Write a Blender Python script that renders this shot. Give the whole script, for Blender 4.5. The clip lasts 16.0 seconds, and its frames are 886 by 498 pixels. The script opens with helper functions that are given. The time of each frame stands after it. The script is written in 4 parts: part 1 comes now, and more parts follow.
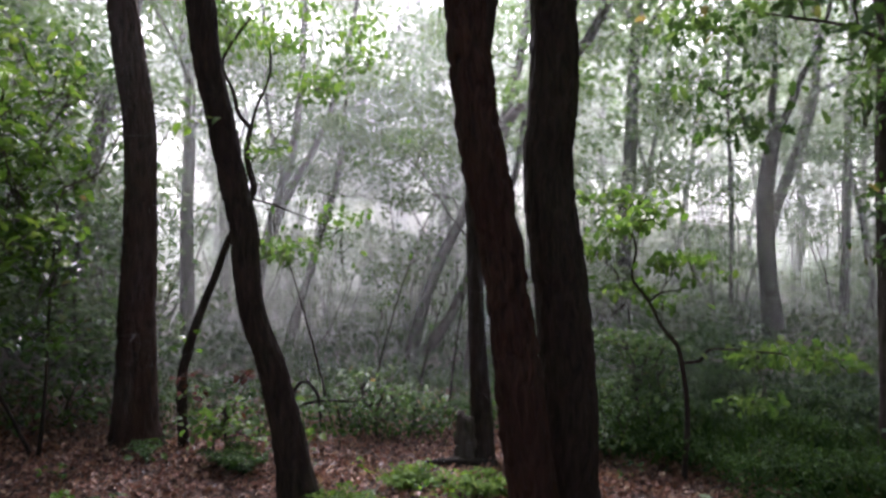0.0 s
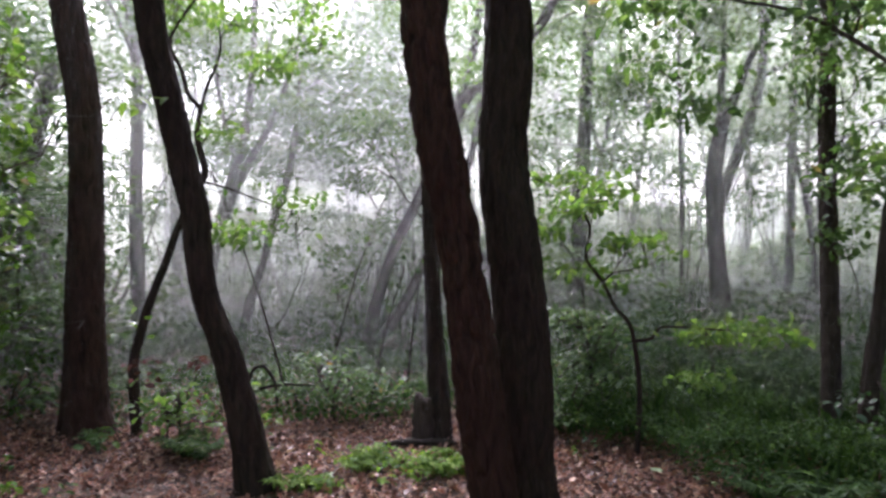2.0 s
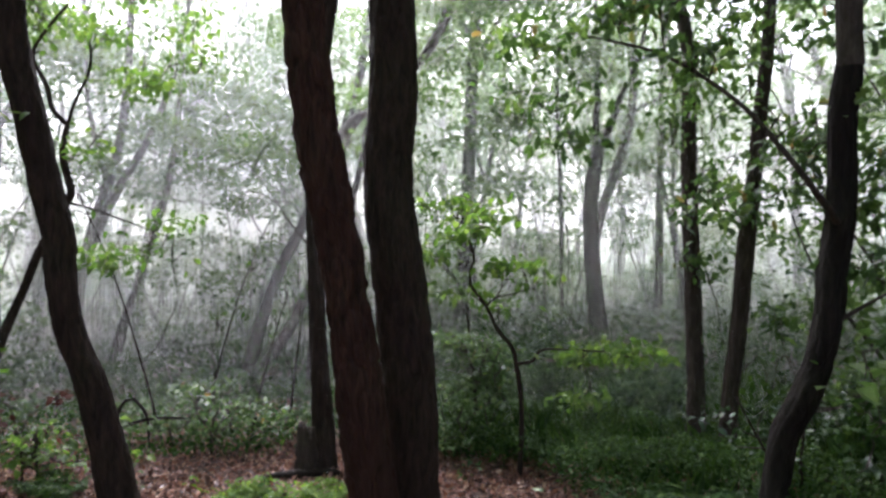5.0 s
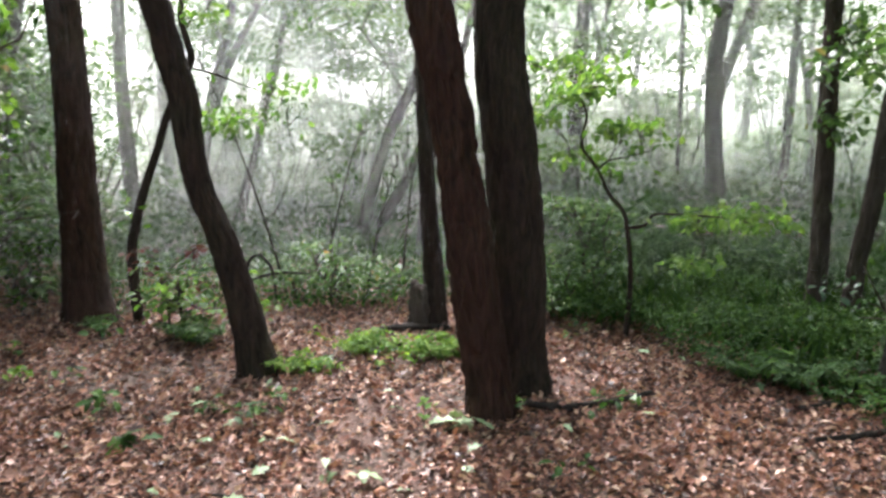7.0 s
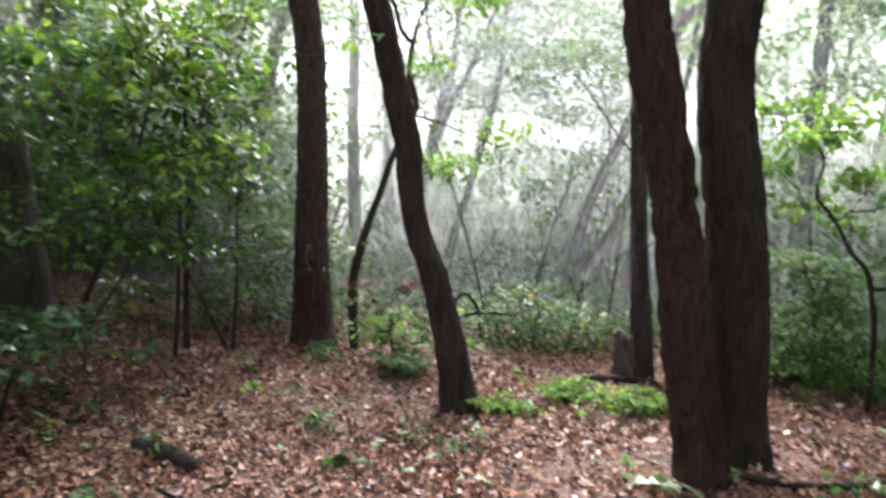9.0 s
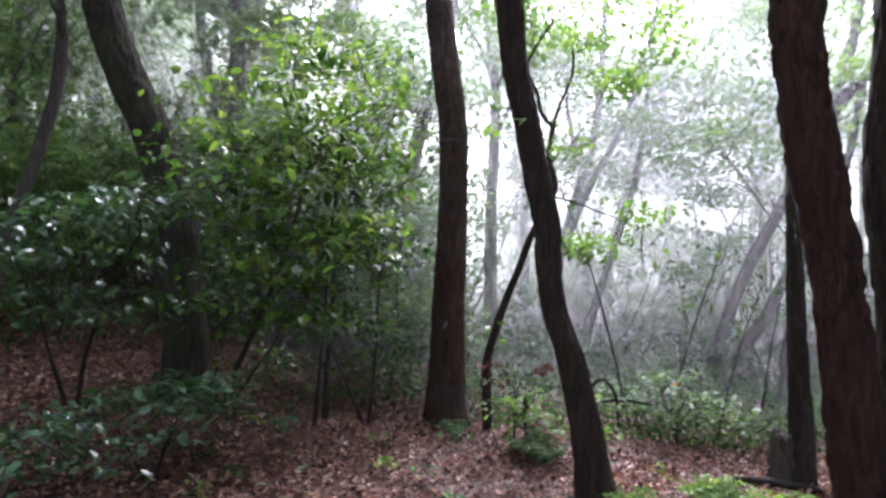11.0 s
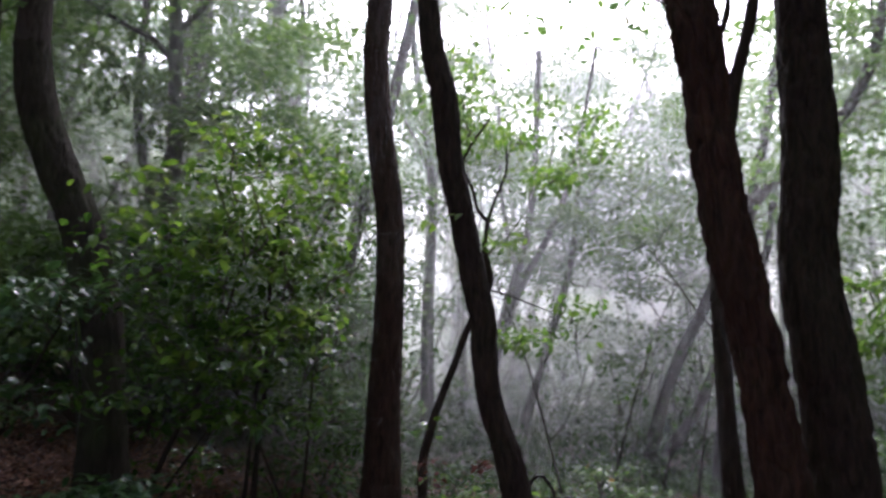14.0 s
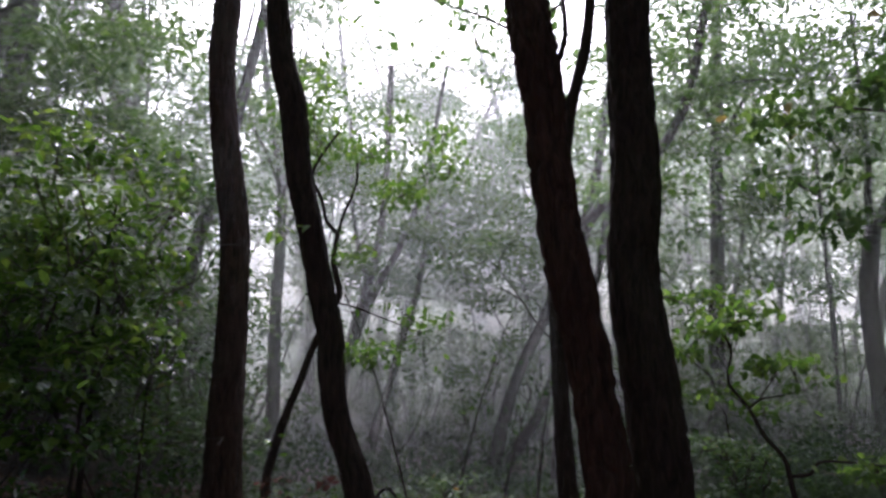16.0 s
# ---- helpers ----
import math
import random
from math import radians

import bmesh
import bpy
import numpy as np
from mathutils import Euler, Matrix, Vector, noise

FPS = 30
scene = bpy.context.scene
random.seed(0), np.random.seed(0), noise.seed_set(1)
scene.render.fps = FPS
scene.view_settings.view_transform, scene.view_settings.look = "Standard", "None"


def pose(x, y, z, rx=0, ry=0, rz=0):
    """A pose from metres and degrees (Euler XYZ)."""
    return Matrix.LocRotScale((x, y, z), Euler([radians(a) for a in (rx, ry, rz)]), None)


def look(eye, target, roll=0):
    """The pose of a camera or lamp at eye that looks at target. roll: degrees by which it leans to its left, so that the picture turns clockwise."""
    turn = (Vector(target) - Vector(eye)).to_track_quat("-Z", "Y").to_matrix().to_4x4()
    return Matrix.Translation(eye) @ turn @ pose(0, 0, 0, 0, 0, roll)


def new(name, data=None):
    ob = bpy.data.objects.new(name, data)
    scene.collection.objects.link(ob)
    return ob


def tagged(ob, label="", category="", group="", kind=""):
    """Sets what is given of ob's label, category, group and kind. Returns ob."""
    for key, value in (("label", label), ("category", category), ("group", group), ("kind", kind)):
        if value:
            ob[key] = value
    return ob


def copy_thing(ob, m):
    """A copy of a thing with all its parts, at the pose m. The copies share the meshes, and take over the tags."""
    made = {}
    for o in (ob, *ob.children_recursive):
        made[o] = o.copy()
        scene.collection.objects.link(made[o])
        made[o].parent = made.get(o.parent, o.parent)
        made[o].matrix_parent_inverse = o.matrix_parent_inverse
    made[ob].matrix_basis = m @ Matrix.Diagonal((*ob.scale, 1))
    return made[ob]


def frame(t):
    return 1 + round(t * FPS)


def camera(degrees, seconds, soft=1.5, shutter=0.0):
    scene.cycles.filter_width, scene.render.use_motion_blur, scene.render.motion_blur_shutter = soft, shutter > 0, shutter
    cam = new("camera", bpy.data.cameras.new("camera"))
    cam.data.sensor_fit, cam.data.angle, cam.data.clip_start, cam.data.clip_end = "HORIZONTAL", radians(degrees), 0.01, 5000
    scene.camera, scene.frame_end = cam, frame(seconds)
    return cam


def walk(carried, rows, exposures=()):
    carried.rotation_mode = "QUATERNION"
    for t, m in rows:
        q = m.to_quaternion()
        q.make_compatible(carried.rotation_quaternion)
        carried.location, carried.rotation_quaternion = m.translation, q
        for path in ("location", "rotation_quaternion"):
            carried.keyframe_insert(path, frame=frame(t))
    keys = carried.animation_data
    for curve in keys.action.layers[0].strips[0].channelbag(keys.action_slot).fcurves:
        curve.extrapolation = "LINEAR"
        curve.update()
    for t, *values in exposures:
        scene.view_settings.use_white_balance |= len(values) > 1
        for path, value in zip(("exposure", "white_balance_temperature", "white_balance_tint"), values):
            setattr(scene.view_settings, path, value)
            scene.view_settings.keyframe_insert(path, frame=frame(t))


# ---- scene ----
# A misty oak wood, seen by a hand-held camera that turns about a fixed stand.
cam = camera(64.3, 16.0, soft=2.6, shutter=0.5)
EYE, TILT, ARM = 1.5, 2.0, 0.1
# seconds, yaw to the left, pitch up, roll
ROWS = [
    (0.0, 0.00, 0.00, -0.00),
    (0.5, 0.18, -2.38, -0.04),
    (1.0, 0.09, -2.89, 0.36),
    (1.5, -1.21, -2.56, 0.28),
    (2.0, -3.50, -1.44, 0.43),
    (2.5, -5.59, -1.10, 0.60),
    (3.0, -5.78, -0.34, 0.39),
    (3.2, -6.11, 0.31, 0.28),
    (3.7, -7.63, 1.35, 0.12),
    (4.2, -10.29, 1.98, 0.11),
    (4.7, -12.37, 1.56, 0.21),
    (5.0, -12.61, 0.51, 0.31),
    (5.3, -11.64, -1.31, 0.45),
    (5.5, -10.51, -3.22, 0.55),
    (6.0, -8.22, -6.57, 0.75),
    (6.5, -6.24, -8.75, 0.89),
    (7.0, -3.95, -10.33, 0.64),
    (7.5, -0.89, -11.96, 0.50),
    (8.0, 2.59, -11.87, 0.59),
    (8.5, 7.51, -10.71, 0.68),
    (9.0, 12.68, -6.70, 0.05),
    (9.5, 18.43, -4.24, -0.38),
    (9.7, 20.96, -3.72, -0.34),
    (10.1, 23.68, -2.67, -0.35),
    (10.5, 24.38, -1.64, -0.52),
    (11.0, 23.63, -0.40, -0.80),
    (11.4, 22.72, 0.53, -0.97),
    (11.8, 22.40, 1.40, -1.00),
    (12.0, 22.52, 1.81, -0.96),
    (12.5, 21.52, 3.27, -0.81),
    (13.0, 20.56, 3.96, -0.84),
    (13.5, 20.63, 5.53, -0.62),
    (14.0, 18.56, 7.10, -0.78),
    (14.5, 15.21, 8.04, -0.57),
    (15.0, 12.52, 8.46, -0.23),
    (15.5, 8.86, 8.35, 0.02),
    (16.0, 6.57, 8.18, 0.15),
]
walk(cam, [(t, pose(0, 0, EYE, TILT) @ pose(0, 0, 0, 90 + pitch, roll, yaw) @ pose(0, 0, -ARM)) for t, yaw, pitch, roll in ROWS],
     [(0.0, 1.38, 5880, 26), (0.5, 1.65, 5840, 26), (1.5, 1.78, 5820, 27), (3.2, 1.78, 5800, 26), (5.5, 1.72, 5880, 21), (6.0, 2.05, 5930, 20), (6.5, 2.3, 6020, 15), (7.5, 2.58, 6080, 13), (8.5, 2.73, 6060, 13), (9.5, 2.57, 5830, 23), (12.0, 2.15, 5550, 29), (13.0, 1.79, 5590, 29), (14.0, 1.21, 5680, 28), (15.0, 0.87, 5690, 26), (16.0, 0.60, 5690, 26)])

# ---- sky and sun: a bright overcast morning, the light comes from ahead through the mist ----
SUN_LEFT, SUN_UP = 8.0, 48.0
world = bpy.data.worlds.new("sky")
scene.world = world
world.use_nodes = True
wn = world.node_tree
sky = wn.nodes.new("ShaderNodeTexSky")
sky.sky_type, sky.sun_disc = "NISHITA", False
sky.sun_elevation, sky.sun_rotation = radians(SUN_UP), radians(-SUN_LEFT)
sky.dust_density, sky.air_density = 8.0, 1.0
pale = wn.nodes.new("ShaderNodeHueSaturation")
pale.inputs["Saturation"].default_value = 0.55
wn.links.new(sky.outputs[0], pale.inputs["Color"])
wn.links.new(pale.outputs[0], wn.nodes["Background"].inputs["Color"])
wn.nodes["Background"].inputs["Strength"].default_value = 0.29
sun_data = bpy.data.lights.new("sun", "SUN")
sun_data.energy, sun_data.angle, sun_data.color = 4.4, radians(30), (1.0, 0.99, 0.97)
sun = new("sun", sun_data)
toward = Vector((-math.sin(radians(SUN_LEFT)) * math.cos(radians(SUN_UP)), math.cos(radians(SUN_LEFT)) * math.cos(radians(SUN_UP)), math.sin(radians(SUN_UP))))
sun.matrix_world = look(toward * 60, (0, 0, 0))


# ---- materials ----
def material(name):
    m = bpy.data.materials.new(name)
    m.use_nodes = True
    return m, m.node_tree, m.node_tree.nodes["Principled BSDF"]


def node(tree, kind, **inputs):
    n = tree.nodes.new(kind)
    for k, v in inputs.items():
        n.inputs[k.replace("_", " ")].default_value = v
    return n


def ramp(tree, source, stops):
    r = tree.nodes.new("ShaderNodeValToRGB")
    while len(r.color_ramp.elements) < len(stops):
        r.color_ramp.elements.new(0.5)
    for e, (p, c) in zip(r.color_ramp.elements, stops):
        e.position, e.color = p, (*c, 1)
    tree.links.new(source, r.inputs[0])
    return r


def mixed(tree, a, b, fac, mode="MIX"):
    m = tree.nodes.new("ShaderNodeMix")
    m.data_type, m.blend_type = "RGBA", mode
    for s, v in ((0, fac), (6, a), (7, b)):
        if isinstance(v, (int, float)):
            m.inputs[s].default_value = v
        elif isinstance(v, tuple):
            m.inputs[s].default_value = (*v, 1)
        else:
            tree.links.new(v, m.inputs[s])
    return m.outputs[2]


def bark(name, dark, light, moss=0.0, scale=1.0, rough=0.85):
    """Fissured bark: plates stretched along the stem, with stains and some green algae."""
    m, t, p = material(name)
    co = t.nodes.new("ShaderNodeTexCoord")
    mp = node(t, "ShaderNodeMapping")
    mp.inputs["Scale"].default_value = (30 * scale, 30 * scale, 6.0 * scale)
    t.links.new(co.outputs["Object"], mp.inputs["Vector"])
    plates = node(t, "ShaderNodeTexNoise", Scale=1.0, Detail=6.0, Roughness=0.65, Distortion=0.6)
    t.links.new(mp.outputs[0], plates.inputs["Vector"])
    stain = node(t, "ShaderNodeTexNoise", Scale=2.3, Detail=4.0)
    t.links.new(co.outputs["Object"], stain.inputs["Vector"])
    fine = node(t, "ShaderNodeTexNoise", Scale=120.0, Detail=3.0)
    t.links.new(co.outputs["Object"], fine.inputs["Vector"])
    c = ramp(t, plates.outputs[0], [(0.3, dark), (0.52, tuple(0.5 * (a + b) for a, b in zip(dark, light))), (0.72, light)]).outputs[0]
    c = mixed(t, c, tuple(x * 0.45 for x in light), ramp(t, stain.outputs[0], [(0.45, (0, 0, 0)), (0.7, (0.7, 0.7, 0.7))]).outputs[0])
    if moss:
        c = mixed(t, c, (0.045, 0.06, 0.022), ramp(t, stain.outputs[0], [(0.3, (moss, moss, moss)), (0.55, (0, 0, 0))]).outputs[0])
    t.links.new(c, p.inputs["Base Color"])
    p.inputs["Roughness"].default_value = rough
    p.inputs["Specular IOR Level"].default_value = 0.15
    add = t.nodes.new("ShaderNodeMath")
    add.operation = "MULTIPLY_ADD"
    add.inputs[1].default_value = 0.25
    t.links.new(fine.outputs[0], add.inputs[0])
    t.links.new(plates.outputs[0], add.inputs[2])
    b = node(t, "ShaderNodeBump", Strength=1.0, Distance=0.03)
    t.links.new(add.outputs[0], b.inputs["Height"])
    t.links.new(b.outputs[0], p.inputs["Normal"])
    return m


def leaf_material(name, stops, gloss=0.45, through_light=0.45, spec=0.5):
    """Leaves: every leaf its own tone, a waxy face, light passing through."""
    m, t, p = material(name)
    g = t.nodes.new("ShaderNodeNewGeometry")
    c = ramp(t, g.outputs["Random Per Island"], stops).outputs[0]
    co = t.nodes.new("ShaderNodeTexCoord")
    n = node(t, "ShaderNodeTexNoise", Scale=38.0, Detail=3.0)
    t.links.new(co.outputs["Object"], n.inputs["Vector"])
    c = mixed(t, c, (0.55, 0.55, 0.5), ramp(t, n.outputs[0], [(0.35, (0, 0, 0)), (0.75, (0.5, 0.5, 0.5))]).outputs[0], "MULTIPLY")
    t.links.new(c, p.inputs["Base Color"])
    p.inputs["Roughness"].default_value = gloss
    p.inputs["Specular IOR Level"].default_value = spec
    if through_light:
        tr = t.nodes.new("ShaderNodeBsdfTranslucent")
        t.links.new(mixed(t, c, (1.6, 1.6, 1.1), 1.0, "MULTIPLY"), tr.inputs["Color"])
        mx = t.nodes.new("ShaderNodeMixShader")
        mx.inputs[0].default_value = through_light
        t.links.new(p.outputs[0], mx.inputs[1])
        t.links.new(tr.outputs[0], mx.inputs[2])
        t.links.new(mx.outputs[0], t.nodes["Material Output"].inputs["Surface"])
    return m


BARK_DARK = bark("dark_oak_bark", (0.005, 0.0035, 0.0028), (0.046, 0.029, 0.022), 0.1)
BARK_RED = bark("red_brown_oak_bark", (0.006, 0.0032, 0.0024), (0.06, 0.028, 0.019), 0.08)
BARK_GREY = bark("grey_brown_bark", (0.018, 0.014, 0.012), (0.1, 0.08, 0.068), 0.25)
# curved tree: the canopy's shade is put into this near-black colour
BARK_SHADED = bark("bark_darkened_as_shade", (0.003, 0.0024, 0.002), (0.022, 0.016, 0.013), 0.12)
# mossy bark of the bent oak, with shade put into its lowered tone
BARK_MOSSY_SHADED = bark("mossy_bark_shaded", (0.009, 0.007, 0.005), (0.056, 0.045, 0.032), 0.55)
BARK_SLIM = bark("slim_grey_bark", (0.016, 0.012, 0.01), (0.1, 0.075, 0.06), 0.2)
BARK_FAR = bark("grey_wet_bark", (0.025, 0.021, 0.018), (0.11, 0.092, 0.08), 0.3)
TWIG = bark("twig_bark", (0.02, 0.015, 0.012), (0.1, 0.08, 0.065), 0.1, 2.0)
DEADWOOD = bark("rotten_wood", (0.007, 0.005, 0.004), (0.036, 0.026, 0.021), 0.1)
LEAF_BRIGHT = leaf_material("fresh_green_leaves", [(0.0, (0.045, 0.09, 0.018)), (0.5, (0.075, 0.145, 0.026)), (1.0, (0.13, 0.2, 0.04))], 0.5, 0.62)
LEAF_OAK = leaf_material("oak_leaves", [(0.0, (0.03, 0.06, 0.018)), (0.6, (0.055, 0.11, 0.026)), (0.97, (0.1, 0.16, 0.04)), (1.0, (0.18, 0.11, 0.04))], 0.45, 0.5)
# low bushes: their shade is put into these darker leaf colours
LEAF_SHADED = leaf_material("glossy_leaves_shade_toned", [(0.0, (0.018, 0.045, 0.016)), (0.6, (0.034, 0.08, 0.024)), (1.0, (0.065, 0.12, 0.036))], 0.3, 0.3, 0.55)
LEAF_BUSH = leaf_material("deep_green_bush_leaves", [(0.0, (0.02, 0.05, 0.01)), (0.6, (0.05, 0.108, 0.016)), (1.0, (0.1, 0.175, 0.028))], 0.27, 0.4, 0.65)
# lit copy of the bush leaves: sunlight put into a brighter colour
LEAF_SUNLIT = leaf_material("sunlit_tone_bush_leaves", [(0.0, (0.042, 0.085, 0.012)), (0.6, (0.08, 0.142, 0.02)), (1.0, (0.14, 0.2, 0.03))], 0.35, 0.55, 0.5)
LEAF_LOW = leaf_material("bramble_leaves", [(0.0, (0.016, 0.04, 0.01)), (0.6, (0.036, 0.08, 0.016)), (1.0, (0.075, 0.13, 0.025))], 0.6, 0.4, 0.2)
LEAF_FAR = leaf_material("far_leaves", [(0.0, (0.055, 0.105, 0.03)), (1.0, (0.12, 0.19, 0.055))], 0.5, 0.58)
LITTER = leaf_material("fallen_oak_leaves", [(0.0, (0.025, 0.011, 0.008)), (0.3, (0.095, 0.039, 0.025)), (0.6, (0.21, 0.092, 0.06)), (0.9, (0.31, 0.165, 0.11)), (1.0, (0.5, 0.34, 0.25))], 0.45, 0.12, 0.35)
WITHERED = leaf_material("withered_leaves", [(0.0, (0.03, 0.012, 0.009)), (1.0, (0.11, 0.045, 0.032))], 0.8, 0.2, 0.1)
FERN = leaf_material("fern_fronds", [(0.0, (0.05, 0.115, 0.014)), (1.0, (0.15, 0.235, 0.03))], 0.65, 0.45, 0.25)
PALE_LEAF = leaf_material("pale_green_fallen_leaves", [(0.0, (0.1, 0.15, 0.06)), (1.0, (0.22, 0.28, 0.15))], 0.55, 0.2)


def soil_material():
    m, t, p = material("leaf_mould_soil")
    co = t.nodes.new("ShaderNodeTexCoord")
    a = node(t, "ShaderNodeTexVoronoi", Scale=16.0, Randomness=1.0)
    b = node(t, "ShaderNodeTexNoise", Scale=1.4, Detail=5.0)
    f = node(t, "ShaderNodeTexNoise", Scale=60.0, Detail=5.0)
    for n in (a, b, f):
        t.links.new(co.outputs["Object"], n.inputs["Vector"])
    c = mixed(t, ramp(t, a.outputs["Distance"], [(0.0, (0.13, 0.065, 0.044)), (0.7, (0.03, 0.016, 0.012))]).outputs[0], (0.09, 0.043, 0.028), 0.4)
    c = mixed(t, c, (0.1, 0.05, 0.035), ramp(t, f.outputs[0], [(0.4, (0, 0, 0)), (0.65, (0.9, 0.9, 0.9))]).outputs[0])
    c = mixed(t, c, (0.03, 0.025, 0.016), ramp(t, b.outputs[0], [(0.48, (0, 0, 0)), (0.66, (0.85, 0.85, 0.85))]).outputs[0])
    t.links.new(c, p.inputs["Base Color"])
    p.inputs["Roughness"].default_value = 0.9
    bm = node(t, "ShaderNodeBump", Strength=0.8, Distance=0.03)
    t.links.new(f.outputs[0], bm.inputs["Height"])
    t.links.new(bm.outputs[0], p.inputs["Normal"])
    return m


def mist_material():
    """Thin white strips that stand in for mist droplets; half of the light passes on through them."""
    m, t, p = material("mist_strips")
    d = node(t, "ShaderNodeBsdfDiffuse", Color=(0.97, 0.97, 0.955, 1))
    s = node(t, "ShaderNodeBsdfTranslucent", Color=(0.97, 0.97, 0.955, 1))
    mx = t.nodes.new("ShaderNodeMixShader")
    mx.inputs[0].default_value = 0.88
    t.links.new(d.outputs[0], mx.inputs[1])
    t.links.new(s.outputs[0], mx.inputs[2])
    t.links.new(mx.outputs[0], t.nodes["Material Output"].inputs["Surface"])
    return m


SOIL, MIST = soil_material(), mist_material()

# ---- geometry helpers ----
rng = np.random.default_rng(7)


def mesh_object(name, verts, faces, mat, parent=None, label="", smooth=True):
    """One mesh object from an array of corners and an array of triangles or quads."""
    verts, faces = np.asarray(verts, np.float32), np.asarray(faces, np.int32)
    k = faces.shape[1]
    me = bpy.data.meshes.new(name)
    me.vertices.add(len(verts))
    me.vertices.foreach_set("co", verts.ravel())
    me.loops.add(faces.size)
    me.loops.foreach_set("vertex_index", faces.ravel())
    me.polygons.add(len(faces))
    me.polygons.foreach_set("loop_start", np.arange(0, faces.size, k, dtype=np.int32))
    me.polygons.foreach_set("use_smooth", np.full(len(faces), smooth))
    me.update(calc_edges=True)
    me.materials.append(mat)
    ob = new(name, me)
    if parent is not None:
        ob.parent = parent
        ob.matrix_parent_inverse = parent.matrix_basis.inverted()
    if label:
        ob["label"] = label
    return ob


def lattice(seed, nu, nv):
    return np.random.default_rng(seed).random((nu, nv))


def value_noise(u, v, seed, nu=64, nv=64):
    """Smooth noise from 0 to 1, repeating every nu and nv cells."""
    g = lattice(seed, nu, nv)
    iu, iv = np.floor(u).astype(int), np.floor(v).astype(int)
    fu, fv = u - iu, v - iv
    fu, fv = fu * fu * (3 - 2 * fu), fv * fv * (3 - 2 * fv)
    a, b = g[iu % nu, iv % nv], g[(iu + 1) % nu, iv % nv]
    c, d = g[iu % nu, (iv + 1) % nv], g[(iu + 1) % nu, (iv + 1) % nv]
    return (a * (1 - fu) + b * fu) * (1 - fv) + (c * (1 - fu) + d * fu) * fv


def ground_height(x, y):
    x, y = np.asarray(x, float), np.asarray(y, float)
    z = 0.11 * np.log1p(np.exp(np.clip((-x - 2.2) * 1.5, -30, 30))) / 1.5
    z = z + 0.15 * np.log1p(np.exp(np.clip((-x - 5) * 1.2, -30, 30))) / 1.2
    z = z + 0.07 * np.log1p(np.exp(np.clip((y - 8) * 1.2, -30, 30))) / 1.2 / (1 + np.exp(np.clip(-(x - 1.0) * 1.5, -30, 30)))
    far = np.clip((np.hypot(x, y) - 25) / 30, 0, 1)
    z = z * (1 - far) + 1.5 * far
    return z + 0.035 * (value_noise(x * 0.9 + 300, y * 0.9 + 300, 3) - 0.5) + 0.12 * far


def spline(points, step):
    """A smooth line (Catmull-Rom) through points of 3 or 4 numbers, at about even steps."""
    p = np.asarray(points, float)
    p = np.vstack([2 * p[0] - p[1], p, 2 * p[-1] - p[-2]])
    out = []
    for i in range(1, len(p) - 2):
        n = max(1, int(np.linalg.norm(p[i + 1, :3] - p[i, :3]) / step))
        s = (np.arange(n) / n)[:, None]
        a, b, c, d = p[i - 1:i + 3]
        out.append(0.5 * (2 * b + (c - a) * s + (2 * a - 5 * b + 4 * c - d) * s**2 + (3 * b - a - 3 * c + d) * s**3))
    return np.vstack(out + [p[-2:-1]])


def tube(points, segs=10, step=0.1, seed=1, ridge=0.0, flare=0.0, knots=0.0):
    """A round stem along a line of x, y, z, radius, with fissured ridges, an uneven girth and a root flare."""
    line = spline(points, step)
    c, r = line[:, :3], np.maximum(line[:, 3], 0.002)
    t = np.gradient(c, axis=0)
    t /= np.linalg.norm(t, axis=1)[:, None] + 1e-9
    ref = np.array([1.0, 0.0, 0.0]) if abs(t[0][0]) < 0.9 else np.array([0.0, 1.0, 0.0])
    u = np.cross(t, ref)
    u /= np.linalg.norm(u, axis=1)[:, None] + 1e-9
    w = np.cross(t, u)
    ang = np.linspace(0, 2 * np.pi, segs, endpoint=False)
    length = np.concatenate([[0], np.cumsum(np.linalg.norm(np.diff(c, axis=0), axis=1))])
    A, L = np.meshgrid(ang, length)
    rad = np.repeat(r[:, None], segs, 1)
    if ridge:
        k = 16
        bend = 1.4 * value_noise(A / (2 * np.pi) * 5, L * 1.5, seed + 5, 5)
        n1 = value_noise(A / (2 * np.pi) * k + bend, L * 7.5, seed, k)
        n2 = value_noise(A / (2 * np.pi) * 5, L * 1.4, seed + 1, 5)
        n3 = value_noise(A / (2 * np.pi) * 40, L * 16, seed + 2, 40)
        fissure = 1 - np.clip(np.abs(2 * n1 - 1) * 3.2, 0, 1)
        rad = rad + ridge * (0.1 - 0.9 * fissure + (n3 - 0.5) * 1.1 + 1.5 * (n2 - 0.5))
    if knots:
        rad = rad * (1 + knots * (value_noise(A / (2 * np.pi) * 3, L * 1.3, seed + 9, 3) - 0.5))
    if flare:
        toes = 0.5 + 0.5 * np.cos(A * 5 + seed) * 0.6
        rad = rad * (1 + flare * np.exp(-np.maximum(L - 0.15, 0) / 0.13) * (0.5 + toes))
    v = c[:, None, :] + rad[..., None] * (np.cos(A)[..., None] * u[:, None, :] + np.sin(A)[..., None] * w[:, None, :])
    n = len(c)
    i, j = np.meshgrid(np.arange(n - 1), np.arange(segs), indexing="ij")
    f = np.stack([i * segs + j, i * segs + (j + 1) % segs, (i + 1) * segs + (j + 1) % segs, (i + 1) * segs + j], -1).reshape(-1, 4)
    v = np.vstack([v.reshape(-1, 3), c[-1:] + t[-1:] * r[-1] * 0.5])
